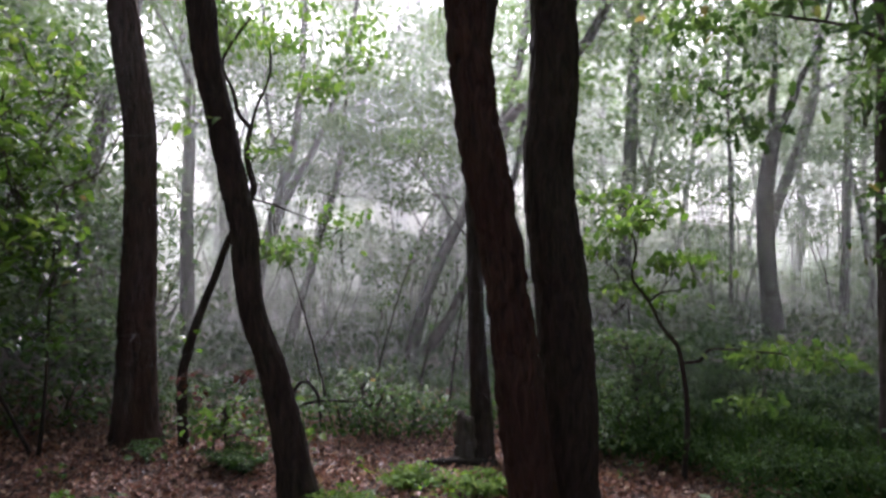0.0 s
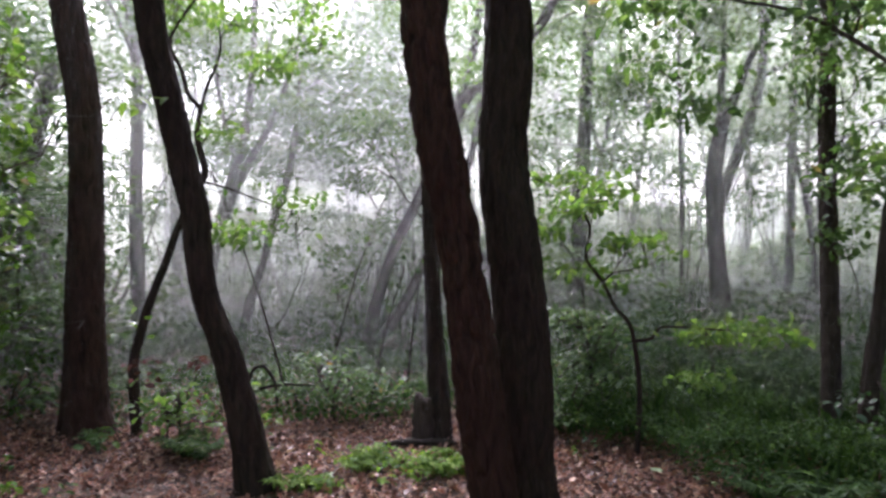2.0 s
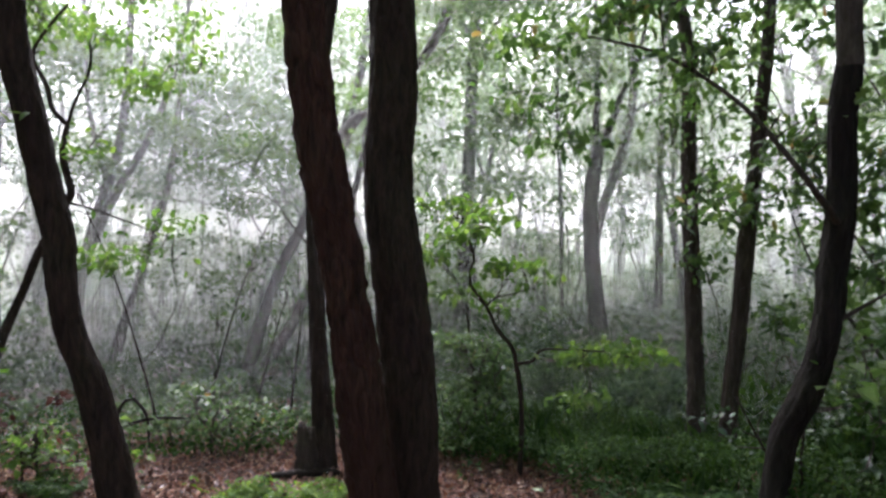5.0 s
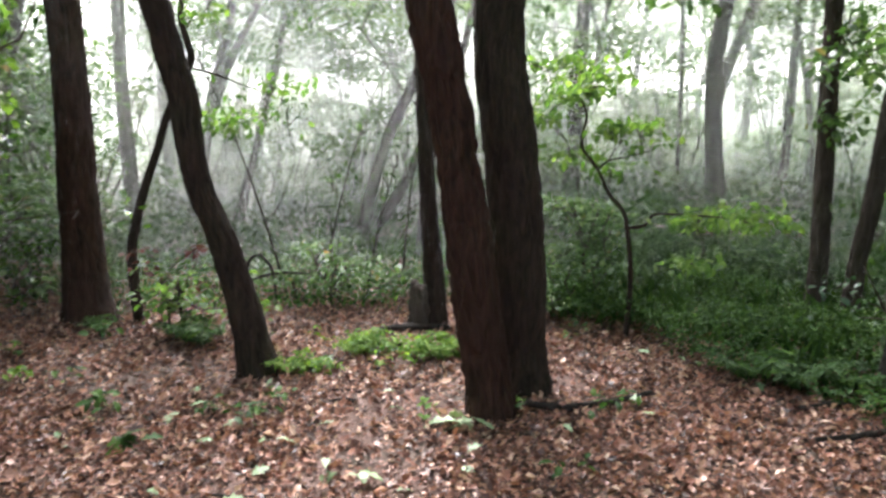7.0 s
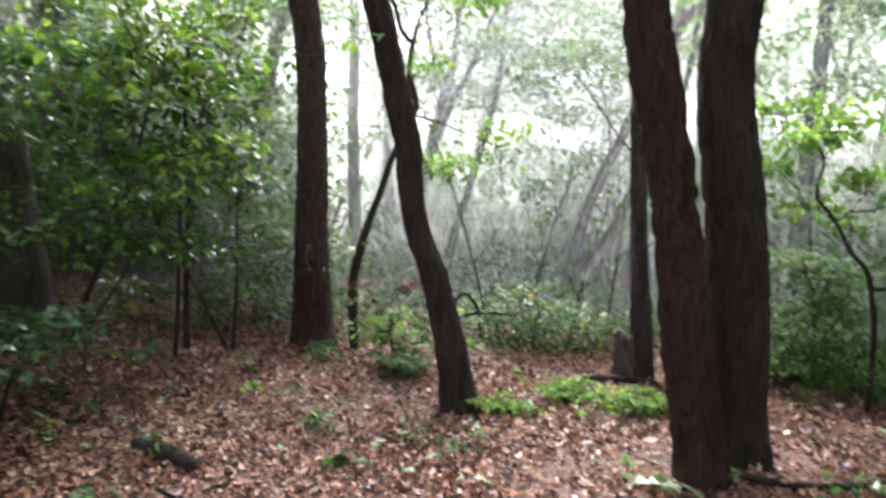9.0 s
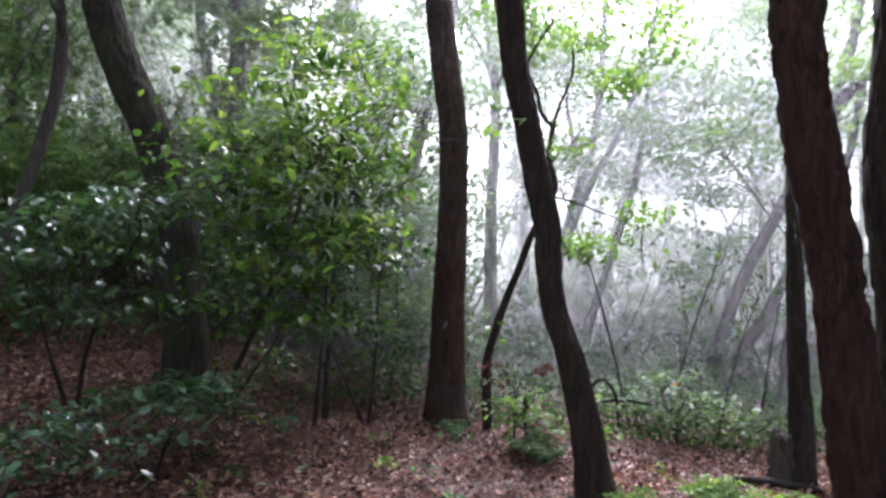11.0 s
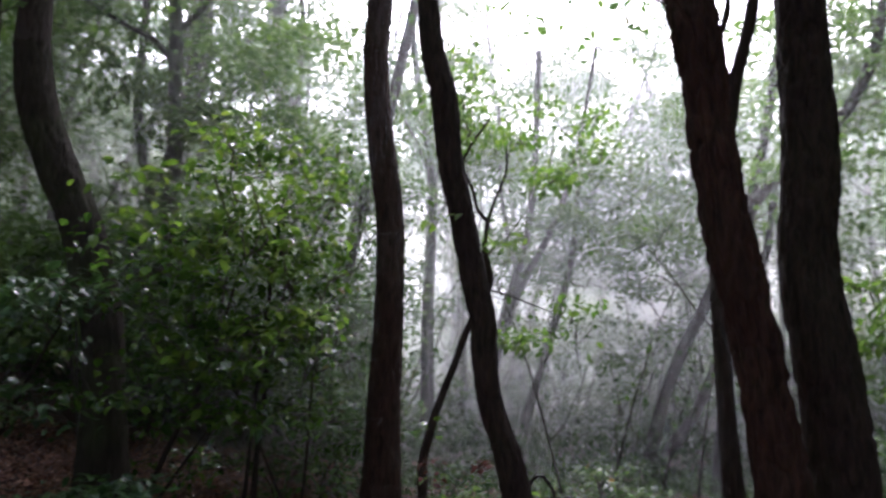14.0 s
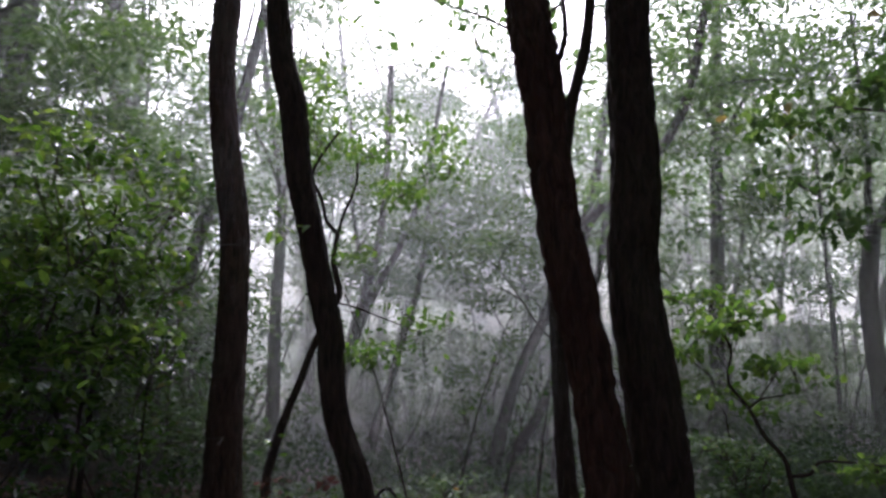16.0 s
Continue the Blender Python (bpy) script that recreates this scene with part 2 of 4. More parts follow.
    tip = np.stack([(n - 1) * segs + np.arange(segs), (n - 1) * segs + (np.arange(segs) + 1) % segs, np.full(segs, n * segs), np.full(segs, n * segs)], -1)
    tip[:, 3] = tip[:, 2]
    return v, f, tip[:, :3]


def joined(parts):
    vs, fs, base = [], [], 0
    for v, f, tip in parts:
        tri = np.vstack([f[:, [0, 1, 2]], f[:, [0, 2, 3]], tip])
        vs.append(v)
        fs.append(tri + base)
        base += len(v)
    return np.vstack(vs), np.vstack(fs)


def stem(name, points, mat, parent, label="", **kw):
    v, f = joined([tube(points, **kw)])
    return mesh_object(name, v, f, mat, parent, label)


# leaf outlines, one unit long, lying in x-y with a fold along the middle
def leaf_shape(kind):
    if kind == "broad":
        v = [(0, 0, 0), (0.3, 0.34, 0.07), (0.75, 0.3, 0.0), (1, -0.03, -0.12), (0.6, -0.38, 0.03), (0.2, -0.25, 0.07)]
        f = [(0, 5, 1), (1, 5, 4), (1, 4, 2), (2, 4, 3)]
    elif kind == "blade":
        v = [(0, 0, 0), (0.45, 0.34, 0.08), (1, 0, -0.1), (0.45, -0.34, 0.08)]
        f = [(0, 2, 1), (0, 3, 2)]
    elif kind == "ovate":
        v = [(0, 0, 0), (0.28, 0.25, 0.06), (0.68, 0.25, 0.02), (1, 0, -0.14), (0.68, -0.25, 0.02), (0.28, -0.25, 0.06), (0.5, 0, 0)]
        f = [(0, 6, 1), (1, 6, 2), (2, 6, 3), (3, 6, 4), (4, 6, 5), (5, 6, 0)]
    elif kind == "lobed":
        v = [(0, 0, 0), (0.22, 0.1, 0.03), (0.34, 0.24, 0.06), (0.46, 0.12, 0.02), (0.64, 0.3, 0.03), (0.74, 0.14, 0), (0.9, 0.16, -0.05), (1, 0, -0.12),
             (0.9, -0.16, -0.05), (0.74, -0.14, 0), (0.64, -0.3, 0.03), (0.46, -0.12, 0.02), (0.34, -0.24, 0.06), (0.22, -0.1, 0.03)]
        f = [(0, 13, 1), (1, 13, 11), (1, 11, 3), (1, 3, 2), (13, 12, 11), (3, 11, 9), (3, 9, 5), (3, 5, 4), (11, 10, 9), (5, 9, 7), (5, 7, 6), (9, 8, 7)]
    elif kind == "pinna":
        v = [(0, 0, 0), (0.35, 0.13, 0.03), (1, 0, -0.08), (0.35, -0.13, 0.03)]
        f = [(0, 2, 1), (0, 3, 2)]
    elif kind == "needle":
        v = [(0, 0.012, 0), (0.5, 0.01, 0.05), (1, 0, -0.1), (0.5, -0.01, 0.05)]
        f = [(0, 2, 1), (0, 3, 2)]
    elif kind == "curled":
        v = [(0, 0.03, 0), (0.34, 0.36, 0.13), (1, 0.06, 0.1), (0.62, -0.34, 0.16), (0.48, 0, -0.02)]
        f = [(0, 4, 1), (1, 4, 2), (2, 4, 3), (3, 4, 0)]
    return np.array(v, float), np.array(f, int)


def leaf_arrays(places, size, kind, tilt=0.7, droop=0.25, heading=None):
    """Corners and triangles of many leaves, each turned its own way."""
    lv, lf = leaf_shape(kind)
    n = len(places)
    size = np.broadcast_to(size, n) * rng.uniform(0.65, 1.25, n)
    yaw = rng.uniform(0, 2 * np.pi, n) if heading is None else heading + rng.normal(0, 0.5, n)
    pitch = rng.normal(droop, tilt, n)
    roll = rng.normal(0, tilt, n)
    cy, sy, cp, sp, cr, sr = np.cos(yaw), np.sin(yaw), np.cos(pitch), np.sin(pitch), np.cos(roll), np.sin(roll)
    Rz = np.zeros((n, 3, 3)); Rz[:, 0, 0] = cy; Rz[:, 0, 1] = -sy; Rz[:, 1, 0] = sy; Rz[:, 1, 1] = cy; Rz[:, 2, 2] = 1
    Ry = np.zeros((n, 3, 3)); Ry[:, 0, 0] = cp; Ry[:, 0, 2] = sp; Ry[:, 2, 0] = -sp; Ry[:, 2, 2] = cp; Ry[:, 1, 1] = 1
    Rx = np.zeros((n, 3, 3)); Rx[:, 0, 0] = 1; Rx[:, 1, 1] = cr; Rx[:, 1, 2] = -sr; Rx[:, 2, 1] = sr; Rx[:, 2, 2] = cr
    M = Rz @ Ry @ Rx
    shape = lv[None] * np.stack([np.ones(n), rng.uniform(0.8, 1.2, n), rng.uniform(0.4, 2.0, n)], 1)[:, None, :]
    v = np.einsum("nij,nkj->nki", M, shape) * size[:, None, None] + np.asarray(places)[:, None, :]
    f = lf[None] + (np.arange(n) * len(lv))[:, None, None]
    return v.reshape(-1, 3), f.reshape(-1, 3)


def leaves(name, places, size, kind, mat, parent=None, label="", **kw):
    v, f = leaf_arrays(np.asarray(places, float), size, kind, **kw)
    return mesh_object(name, v, f, mat, parent, label, smooth=False)


def sprays(centres, per, spread, flat=0.3):
    """Leaf places gathered in loose sprays about the given twig ends."""
    centres = np.asarray(centres, float)
    n = rng.poisson(per, len(centres))
    c = np.repeat(centres, n, 0)
    s = np.repeat(np.broadcast_to(spread, len(centres)), n)[:, None]
    return c + rng.normal(0, 1, c.shape) * s * np.array([1, 1, flat])


def pads(centres, per, wide=0.55, thick=0.17):
    """Leaf places that fill flat, layered pads of foliage about the given twig ends."""
    centres = np.asarray(centres, float)
    n = rng.poisson(per, len(centres))
    c = np.repeat(centres, n, 0)
    grow = np.repeat(rng.uniform(0.6, 1.35, len(centres)), n)[:, None]
    d = rng.normal(0, 1, c.shape)
    d *= (rng.random(len(c)) ** 0.45 / np.linalg.norm(d, axis=1))[:, None]
    droop = -0.22 * wide * (d[:, 0] ** 2 + d[:, 1] ** 2)
    return c + (d * np.array([wide, wide, thick]) + np.stack([0 * droop, 0 * droop, droop], -1)) * grow


def in_blob(n, centre, radii):
    """Random places in an ellipsoid, denser towards its skin."""
    d = rng.normal(0, 1, (n, 3))
    d /= np.linalg.norm(d, axis=1)[:, None]
    return np.asarray(centre) + d * (rng.random(n) ** 0.45)[:, None] * np.asarray(radii)


def thing(name, x, y, z, label, category, group="", kind=""):
    ob = new(name)
    ob.matrix_basis = pose(x, y, z)
    ob.empty_display_size = 0.2
    return tagged(ob, label, category, group, kind)


def branch_line(start, direction, length, radius, wander=0.25, n=5, lift=0.1):
    p, d = np.array(start, float), np.array(direction, float)
    d /= np.linalg.norm(d)
    out = [(*p, radius)]
    for i in range(1, n + 1):
        d = d + rng.normal(0, wander, 3) * np.array([1, 1, 0.6]) + np.array([0, 0, lift])
        d /= np.linalg.norm(d)
        p = p + d * length / n
        out.append((*p, radius * (1 - 0.85 * i / n)))
    return out


def spot(bearing, up, dist):
    """The place at a bearing (degrees to the left of north), an angle above eye level and a level distance from the stand."""
    b = np.radians(bearing)
    return np.stack(np.broadcast_arrays(-np.sin(b) * dist, np.cos(b) * dist, EYE + np.tan(np.radians(up)) * dist), -1)


def cloud(n, bearing, up, dist):
    """Twig ends in an uneven, lobed mass that fills a range of bearings, angles and distances."""
    lobes = max(3, n // 3)
    d = rng.uniform(-1, 1, (lobes, 3))
    d = d[rng.integers(0, lobes, n)] + rng.normal(0, 0.16, (n, 3)) * np.array([1, 0.6, 1])
    mid = [(a + b) / 2 for a, b in (bearing, up, dist)]
    half = [(b - a) / 2 for a, b in (bearing, up, dist)]
    return spot(mid[0] + half[0] * d[:, 0], mid[1] + half[1] * d[:, 1], mid[2] + half[2] * d[:, 2])


def tiers(n, bearing, up, dist, each=9, wide=0.3):
    """Twig ends on flat, drooping tiers of a layered bush, the tiers scattered through a range of bearings, angles and distances."""
    k = max(2, n // each)
    c = spot(rng.uniform(*bearing, k), rng.uniform(*up, k), rng.uniform(*dist, k)).repeat(each, 0)
    d = rng.normal(0, 0.62, c.shape) * wide
    d[:, 2] = rng.normal(0, 0.03, len(c)) - 0.5 * (d[:, 0] ** 2 + d[:, 1] ** 2)
    return c + d


def twigs(anchors, ends, radius=0.006):
    """Thin twigs that branch from one another: each twig end grows from the nearest wood that stands already."""
    ends = np.asarray(ends, float)
    wood = np.asarray(anchors, float)[:, :3]
    order = np.argsort([np.linalg.norm(wood - e, axis=1).min() for e in ends])
    parts = []
    for e in ends[order]:
        d = np.linalg.norm((wood - e) + np.array([0, 0, 0.15]), axis=1)
        a = wood[int(np.argmin(d))]
        span = np.linalg.norm(e - a)
        m = (a + e) / 2 + rng.normal(0, 0.1, 3) * span
        if span > 0.7:
            m = m + np.array([0, 0, 0.1 * span])
            q1, q2 = (a + m) / 2 + rng.normal(0, 0.07, 3) * span, (m + e) / 2 + rng.normal(0, 0.07, 3) * span
            parts.append(tube([(*a, radius * 1.5), (*q1, radius * 1.2), (*m, radius), (*q2, radius * 0.8), (*e, radius * 0.6)], segs=5, step=0.25))
            wood = np.vstack([wood, q1, m, q2, e])
            continue
        parts.append(tube([(*a, radius * 1.5), (*m, radius), (*e, radius * 0.6)], segs=5, step=0.25))
        wood = np.vstack([wood, m, e])
    return joined(parts)


# ---- the ground: one sheet out to the horizon ----
def sheet():
    axis = np.concatenate([[-400, -150, -70, -45, -32], np.linspace(-26, 26, 209), [32, 45, 70, 150, 400]])
    X, Y = np.meshgrid(axis, axis, indexing="ij")
    Z = ground_height(X, Y)
    n = len(axis)
    i, j = np.meshgrid(np.arange(n - 1), np.arange(n - 1), indexing="ij")
    f = np.stack([i * n + j, (i + 1) * n + j, (i + 1) * n + j + 1, i * n + j + 1], -1).reshape(-1, 4)
    ob = mesh_object("ground", np.stack([X, Y, Z], -1).reshape(-1, 3), f, SOIL)
    return tagged(ob, "brown forest soil under leaf mould", "ground", kind="structure")


sheet()


# ---- near trees: x, y, z and radius along the middle of each stem ----
def crown_over(tree, top, lean, height, reach, count, mat=LEAF_OAK, limbs=5):
    """The part of a tree above its stem, which is fitted to the camera's view: a leader, limbs and a leafy crown."""
    top = np.array(top, float)
    end = top[:3] + np.array([lean[0], lean[1], height])
    leader = [tuple(top), (*(top[:3] * 0.6 + end * 0.4 + rng.normal(0, 0.1, 3)), top[3] * 0.7), (*end, top[3] * 0.25)]
    stem("leader", leader, BARK_GREY, tree, segs=14, step=0.25, ridge=0.01, seed=int(rng.integers(99)))
    ends = []
    for k in range(limbs):
        s = rng.uniform(0.25, 1.0)
        start = top[:3] * (1 - s) + end * s
        a = rng.uniform(0, 2 * np.pi)
        bl = branch_line(start, (np.cos(a), np.sin(a), 0.5), reach * rng.uniform(0.7, 1.2), top[3] * 0.35, lift=0.08)
        stem("limb", bl, BARK_GREY, tree, segs=7, step=0.25)
        ends += [b[:3] for b in bl[2:]]
    ends = np.array(ends)
    c = np.vstack([ends + rng.normal(0, 0.45, ends.shape) for _ in range(3)])
    leaves("crown", sprays(c, count / len(c), 0.3), 0.12, "blade", mat, tree, "green oak foliage")


def near_tree(points, label, mat, ridge, flare, lean, height, crown, segs=88, seed=1, name="tree", step=0.035, limbs=5, knots=0.06):
    x, y, z, r = points[0]
    t = thing(name, x, y, z, label, "tree", "forest trees")
    foot = [(x, y, z - 0.2, r)] + points
    stem("trunk", foot, mat, t, segs=segs, step=step, ridge=ridge, flare=flare, seed=seed, knots=knots)
    if height:
        crown_over(t, points[-1], lean, height, 2.2, crown, limbs=limbs)
    return t


STRAIGHT_OAK = [(-2.55, 6.02, 0.07, 0.195), (-2.56, 6.01, 0.28, 0.181), (-2.56, 6.01, 0.71, 0.161), (-2.56, 6.01, 1.18, 0.148), (-2.54, 6.02, 1.83, 0.136), (-2.54, 6.02, 2.32, 0.128), (-2.56, 6.01, 2.83, 0.128), (-2.64, 5.98, 3.35, 0.13), (-2.71, 5.95, 3.88, 0.125), (-2.74, 5.93, 4.42, 0.12), (-2.72, 5.94, 4.99, 0.12)]
straight_oak = near_tree(STRAIGHT_OAK, "straight dark brown oak trunk rising from leaf litter", BARK_RED, 0.012, 0.35, (-0.2, 0.2), 4.5, 1500, seed=3)
LEANING_OAK = [(-0.92, 4.67, 0.01, 0.124), (-0.94, 4.66, 0.15, 0.115), (-1, 4.65, 0.52, 0.102), (-1.09, 4.63, 0.89, 0.093), (-1.21, 4.6, 1.25, 0.089), (-1.26, 4.59, 1.61, 0.089), (-1.26, 4.59, 1.75, 0.088), (-1.34, 4.56, 2.12, 0.084), (-1.41, 4.54, 2.49, 0.081), (-1.5, 4.52, 2.88, 0.085), (-1.54, 4.5, 3.27, 0.091), (-1.63, 4.47, 3.67, 0.086), (-1.67, 4.45, 4.09, 0.077)]
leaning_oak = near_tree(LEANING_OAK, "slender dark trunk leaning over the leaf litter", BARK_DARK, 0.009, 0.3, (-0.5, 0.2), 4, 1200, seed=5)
FRONT_TWIN = [(0.51, 3.82, 0, 0.135), (0.49, 3.82, 0.18, 0.125), (0.45, 3.83, 0.44, 0.124), (0.41, 3.83, 0.75, 0.125), (0.38, 3.84, 1.06, 0.124), (0.34, 3.84, 1.36, 0.117), (0.31, 3.84, 1.66, 0.113), (0.27, 3.85, 1.88, 0.114), (0.21, 3.85, 2.19, 0.117), (0.19, 3.85, 2.31, 0.118), (0.15, 3.85, 2.63, 0.114), (0.12, 3.85, 2.95, 0.113), (0.07, 3.85, 3.29, 0.119), (0.02, 3.85, 3.64, 0.119)]
front_twin = near_tree(FRONT_TWIN, "dark oak trunk with deeply furrowed bark, leaning", BARK_RED, 0.02, 0.03, (-0.5, 0.1), 4.5, 1300, segs=128, seed=11, step=0.02)
BACK_TWIN = [(0.76, 4.26, -0, 0.162), (0.75, 4.26, 0.31, 0.15), (0.75, 4.26, 0.66, 0.156), (0.73, 4.26, 1, 0.159), (0.7, 4.27, 1.34, 0.159), (0.67, 4.27, 1.67, 0.158), (0.64, 4.28, 1.93, 0.152), (0.63, 4.28, 2.26, 0.146), (0.65, 4.28, 2.39, 0.144), (0.66, 4.27, 2.73, 0.14), (0.66, 4.27, 3.09, 0.134), (0.66, 4.27, 3.46, 0.132), (0.66, 4.27, 3.84, 0.132)]
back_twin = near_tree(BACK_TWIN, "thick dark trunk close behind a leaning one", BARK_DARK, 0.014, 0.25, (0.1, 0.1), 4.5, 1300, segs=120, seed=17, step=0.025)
STUMP_TREE = [(0.32, 5.83, 0, 0.097), (0.31, 5.83, 0.33, 0.09), (0.29, 5.83, 0.78, 0.074), (0.27, 5.83, 1.23, 0.066), (0.25, 5.83, 1.67, 0.058), (0.23, 5.83, 2.1, 0.046)]
stump_tree = near_tree(STUMP_TREE, "slim grey brown trunk beside a broken stump", BARK_DARK, 0.008, 0.2, (-0.2, 0.2), 6, 900, segs=36, seed=23)
SLIM_TREE = [(3.5, 5.67, -0, 0.085), (3.51, 5.66, 0.54, 0.079), (3.51, 5.67, 1.53, 0.072), (3.51, 5.67, 2.5, 0.068), (3.54, 5.65, 3.47, 0.061)]
slim_tree = near_tree(SLIM_TREE, "slim upright dark trunk with ivy leaves in undergrowth", BARK_SLIM, 0.007, 0.3, (0.1, 0.2), 4.5, 2200, segs=36, seed=29)
TILTED_TREE = [(3.58, 5.35, -0, 0.075), (3.62, 5.32, 0.59, 0.069), (3.68, 5.28, 1.06, 0.07), (3.72, 5.25, 1.52, 0.073), (3.77, 5.22, 1.97, 0.069), (3.82, 5.18, 2.42, 0.062), (3.86, 5.15, 2.87, 0.056), (3.91, 5.11, 3.31, 0.052)]
tilted_tree = near_tree(TILTED_TREE, "slim dark trunk tilted among green leaves", BARK_SLIM, 0.007, 0.2, (0.3, 0.1), 4, 2200, segs=36, seed=31)
CURVED_TREE = [(2.84, 3.81, 0, 0.088), (2.84, 3.8, 0.14, 0.085), (2.86, 3.8, 0.29, 0.079), (2.91, 3.77, 0.57, 0.086), (2.99, 3.7, 0.79, 0.087), (3.05, 3.65, 1.02, 0.081), (3.09, 3.61, 1.29, 0.079), (3.11, 3.6, 1.51, 0.084), (3.15, 3.56, 1.82, 0.081), (3.17, 3.55, 2.09, 0.078), (3.17, 3.53, 2.42, 0.076), (3.2, 3.5, 2.7, 0.072)]
curved_tree = near_tree(CURVED_TREE, "dark trunk curving up out of undergrowth", BARK_SHADED, 0.01, 0.2, (0.3, 0.1), 5, 2000, segs=44, seed=37)
BENT_OAK = [(-4.61, 4.97, 0.27, 0.238), (-4.62, 4.96, 0.48, 0.22), (-4.64, 4.94, 0.97, 0.183), (-4.68, 4.91, 1.45, 0.169), (-4.69, 4.89, 1.7, 0.17), (-4.78, 4.8, 2.19, 0.174), (-4.89, 4.69, 2.67, 0.172), (-5.05, 4.53, 3.14, 0.166), (-5.16, 4.39, 3.61, 0.156), (-5.21, 4.33, 4.1, 0.141)]
bent_oak = near_tree(BENT_OAK, "thick bent oak trunk with mossy bark", BARK_MOSSY_SHADED, 0.014, 0.2, (0.3, -0.2), 4, 3200, limbs=7, segs=72, seed=41)

stem("limb", [(0.2, 3.84, 2.65, 0.05), (0.26, 3.82, 2.95, 0.035), (0.3, 3.8, 3.1, 0.032), (0.36, 3.79, 3.36, 0.03), (0.42, 3.78, 3.9, 0.024), (0.5, 3.9, 4.8, 0.012)], BARK_DARK, front_twin, segs=12, step=0.06, ridge=0.004)
stem("limb", [(0.1, 3.85, 3.1, 0.03), (0.24, 3.82, 3.35, 0.016), (0.22, 3.82, 3.8, 0.012)], BARK_DARK, front_twin, segs=8, step=0.06)

# the stump beside the slim grey tree
def stump():
    t = thing("stump", 0.2, 5.88, 0, "short broken rotten tree stump on the forest floor", "stump")
    v, f = joined([tube([(0.19, 5.8, -0.1, 0.085), (0.19, 5.8, 0.1, 0.08), (0.185, 5.8, 0.34, 0.078), (0.185, 5.8, 0.37, 0.074), (0.185, 5.8, 0.372, 0.03)], segs=40, step=0.02, ridge=0.016, seed=5, flare=0.2)])
    top = v[:, 2] > 0.3
    around = np.arctan2(v[:, 1] - 5.8, v[:, 0] - 0.185)
    v[top, 2] += 0.05 * value_noise(around[top] * 2.4 + 20, 0 * around[top], 44) - 0.07 * value_noise(around[top] * 0.9 + 20, 0 * around[top], 45)
    mesh_object("trunk", v, f, BARK_SLIM, t)
    v, f = joined([tube([(-0.16, 5.62, 0.02, 0.03), (0.1, 5.66, 0.03, 0.036), (0.42, 5.64, 0.03, 0.03)], segs=12, step=0.05, ridge=0.012, seed=8)])
    tagged(mesh_object("log", v, f, DEADWOOD), "dark rotten branch lying at a tree foot", "log")


stump()


rng = np.random.default_rng(106)


# ---- saplings ----
def sapling(name, lines, label, sprays_at, per, size, kind, mat, spread=0.12, category="sapling"):
    x, y, z = lines[0][0][:3]
    t = thing(name, x, y, float(ground_height(x, y)), label, category, "saplings")
    all_points = []
    for k, line in enumerate(lines):
        if k == 0:
            line = [(x, y, float(ground_height(x, y)) - 0.08, line[0][3])] + line
        stem("stem" if k == 0 else "branch", line, BARK_DARK, t, segs=9, step=0.05, knots=0.25, seed=k + 3)
        fine = spline(line, 0.1)
        all_points += [p[:3] for p in (fine[len(fine) // 3:] if k == 0 else fine[1:])]
    ends = np.asarray(sprays_at, float)
    v, f = twigs(all_points, ends, 0.004)
    tagged(mesh_object("twig", v, f, TWIG, t), kind="stuff")
    leaves("foliage", sprays(ends, per, spread), size, kind, mat, t)
    return t


def tapered(points, r0, r1):
    n = len(points) - 1
    return [(*p, r0 + (r1 - r0) * i / n) for i, p in enumerate(points)]


CROOKED = [(-2.16, 6.02, 0.12), (-2.18, 6.02, 0.61), (-2.13, 6.03, 0.88), (-2.04, 6.07, 1.2), (-1.94, 6.1, 1.47), (-1.85, 6.13, 1.75), (-1.67, 6.18, 2.15), (-1.64, 6.19, 2.25), (-1.68, 6.17, 2.43), (-1.7, 6.17, 2.55), (-1.67, 6.18, 2.77)]
sapling("crooked_sapling",
        [tapered(CROOKED, 0.045, 0.022),
         tapered([(-1.67, 6.18, 2.77), (-1.77, 6.15, 2.89), (-1.81, 6.14, 3.07), (-1.9, 6.11, 3.29), (-1.83, 6.13, 3.49), (-1.67, 6.18, 3.75)], 0.02, 0.01),
         tapered([(-1.67, 6.18, 2.77), (-1.62, 6.19, 2.96), (-1.53, 6.21, 3.19), (-1.51, 6.22, 3.36), (-1.54, 6.21, 3.6)], 0.015, 0.008),
         tapered([(-1.66, 6.18, 2.15), (-1.5, 6.22, 2.11), (-1.32, 6.26, 2.04), (-1.14, 6.3, 1.97), (-0.95, 6.33, 1.9)], 0.01, 0.004)],
        "thin crooked dark sapling with fresh green leaves",
        np.vstack([cloud(18, (8.3, 13), (1.5, 5.8), (6.0, 6.5)), cloud(5, (13.2, 15.2), (8.5, 11.5), (6.0, 6.4)), cloud(52, (10, 19.5), (16, 27), (6.2, 7.6)),
                   cloud(40, (5.5, 13), (14, 20.5), (5.8, 7.0))]), 16, 0.07, "ovate", LEAF_BRIGHT, 0.13)
sapling("bent_sapling",
        [tapered([(1.76, 5.29, 0), (1.78, 5.28, 0.33), (1.78, 5.28, 0.58), (1.75, 5.29, 0.85), (1.72, 5.3, 0.98), (1.62, 5.34, 1.11), (1.54, 5.36, 1.29), (1.42, 5.39, 1.46), (1.42, 5.39, 1.55), (1.45, 5.38, 1.7), (1.38, 5.4, 1.87)], 0.022, 0.008),
         tapered([(1.75, 5.29, 0.85), (1.87, 5.25, 0.87), (1.92, 5.23, 0.95), (2.03, 5.19, 0.96), (2.25, 5.1, 0.95), (2.56, 4.95, 0.93)], 0.013, 0.005),
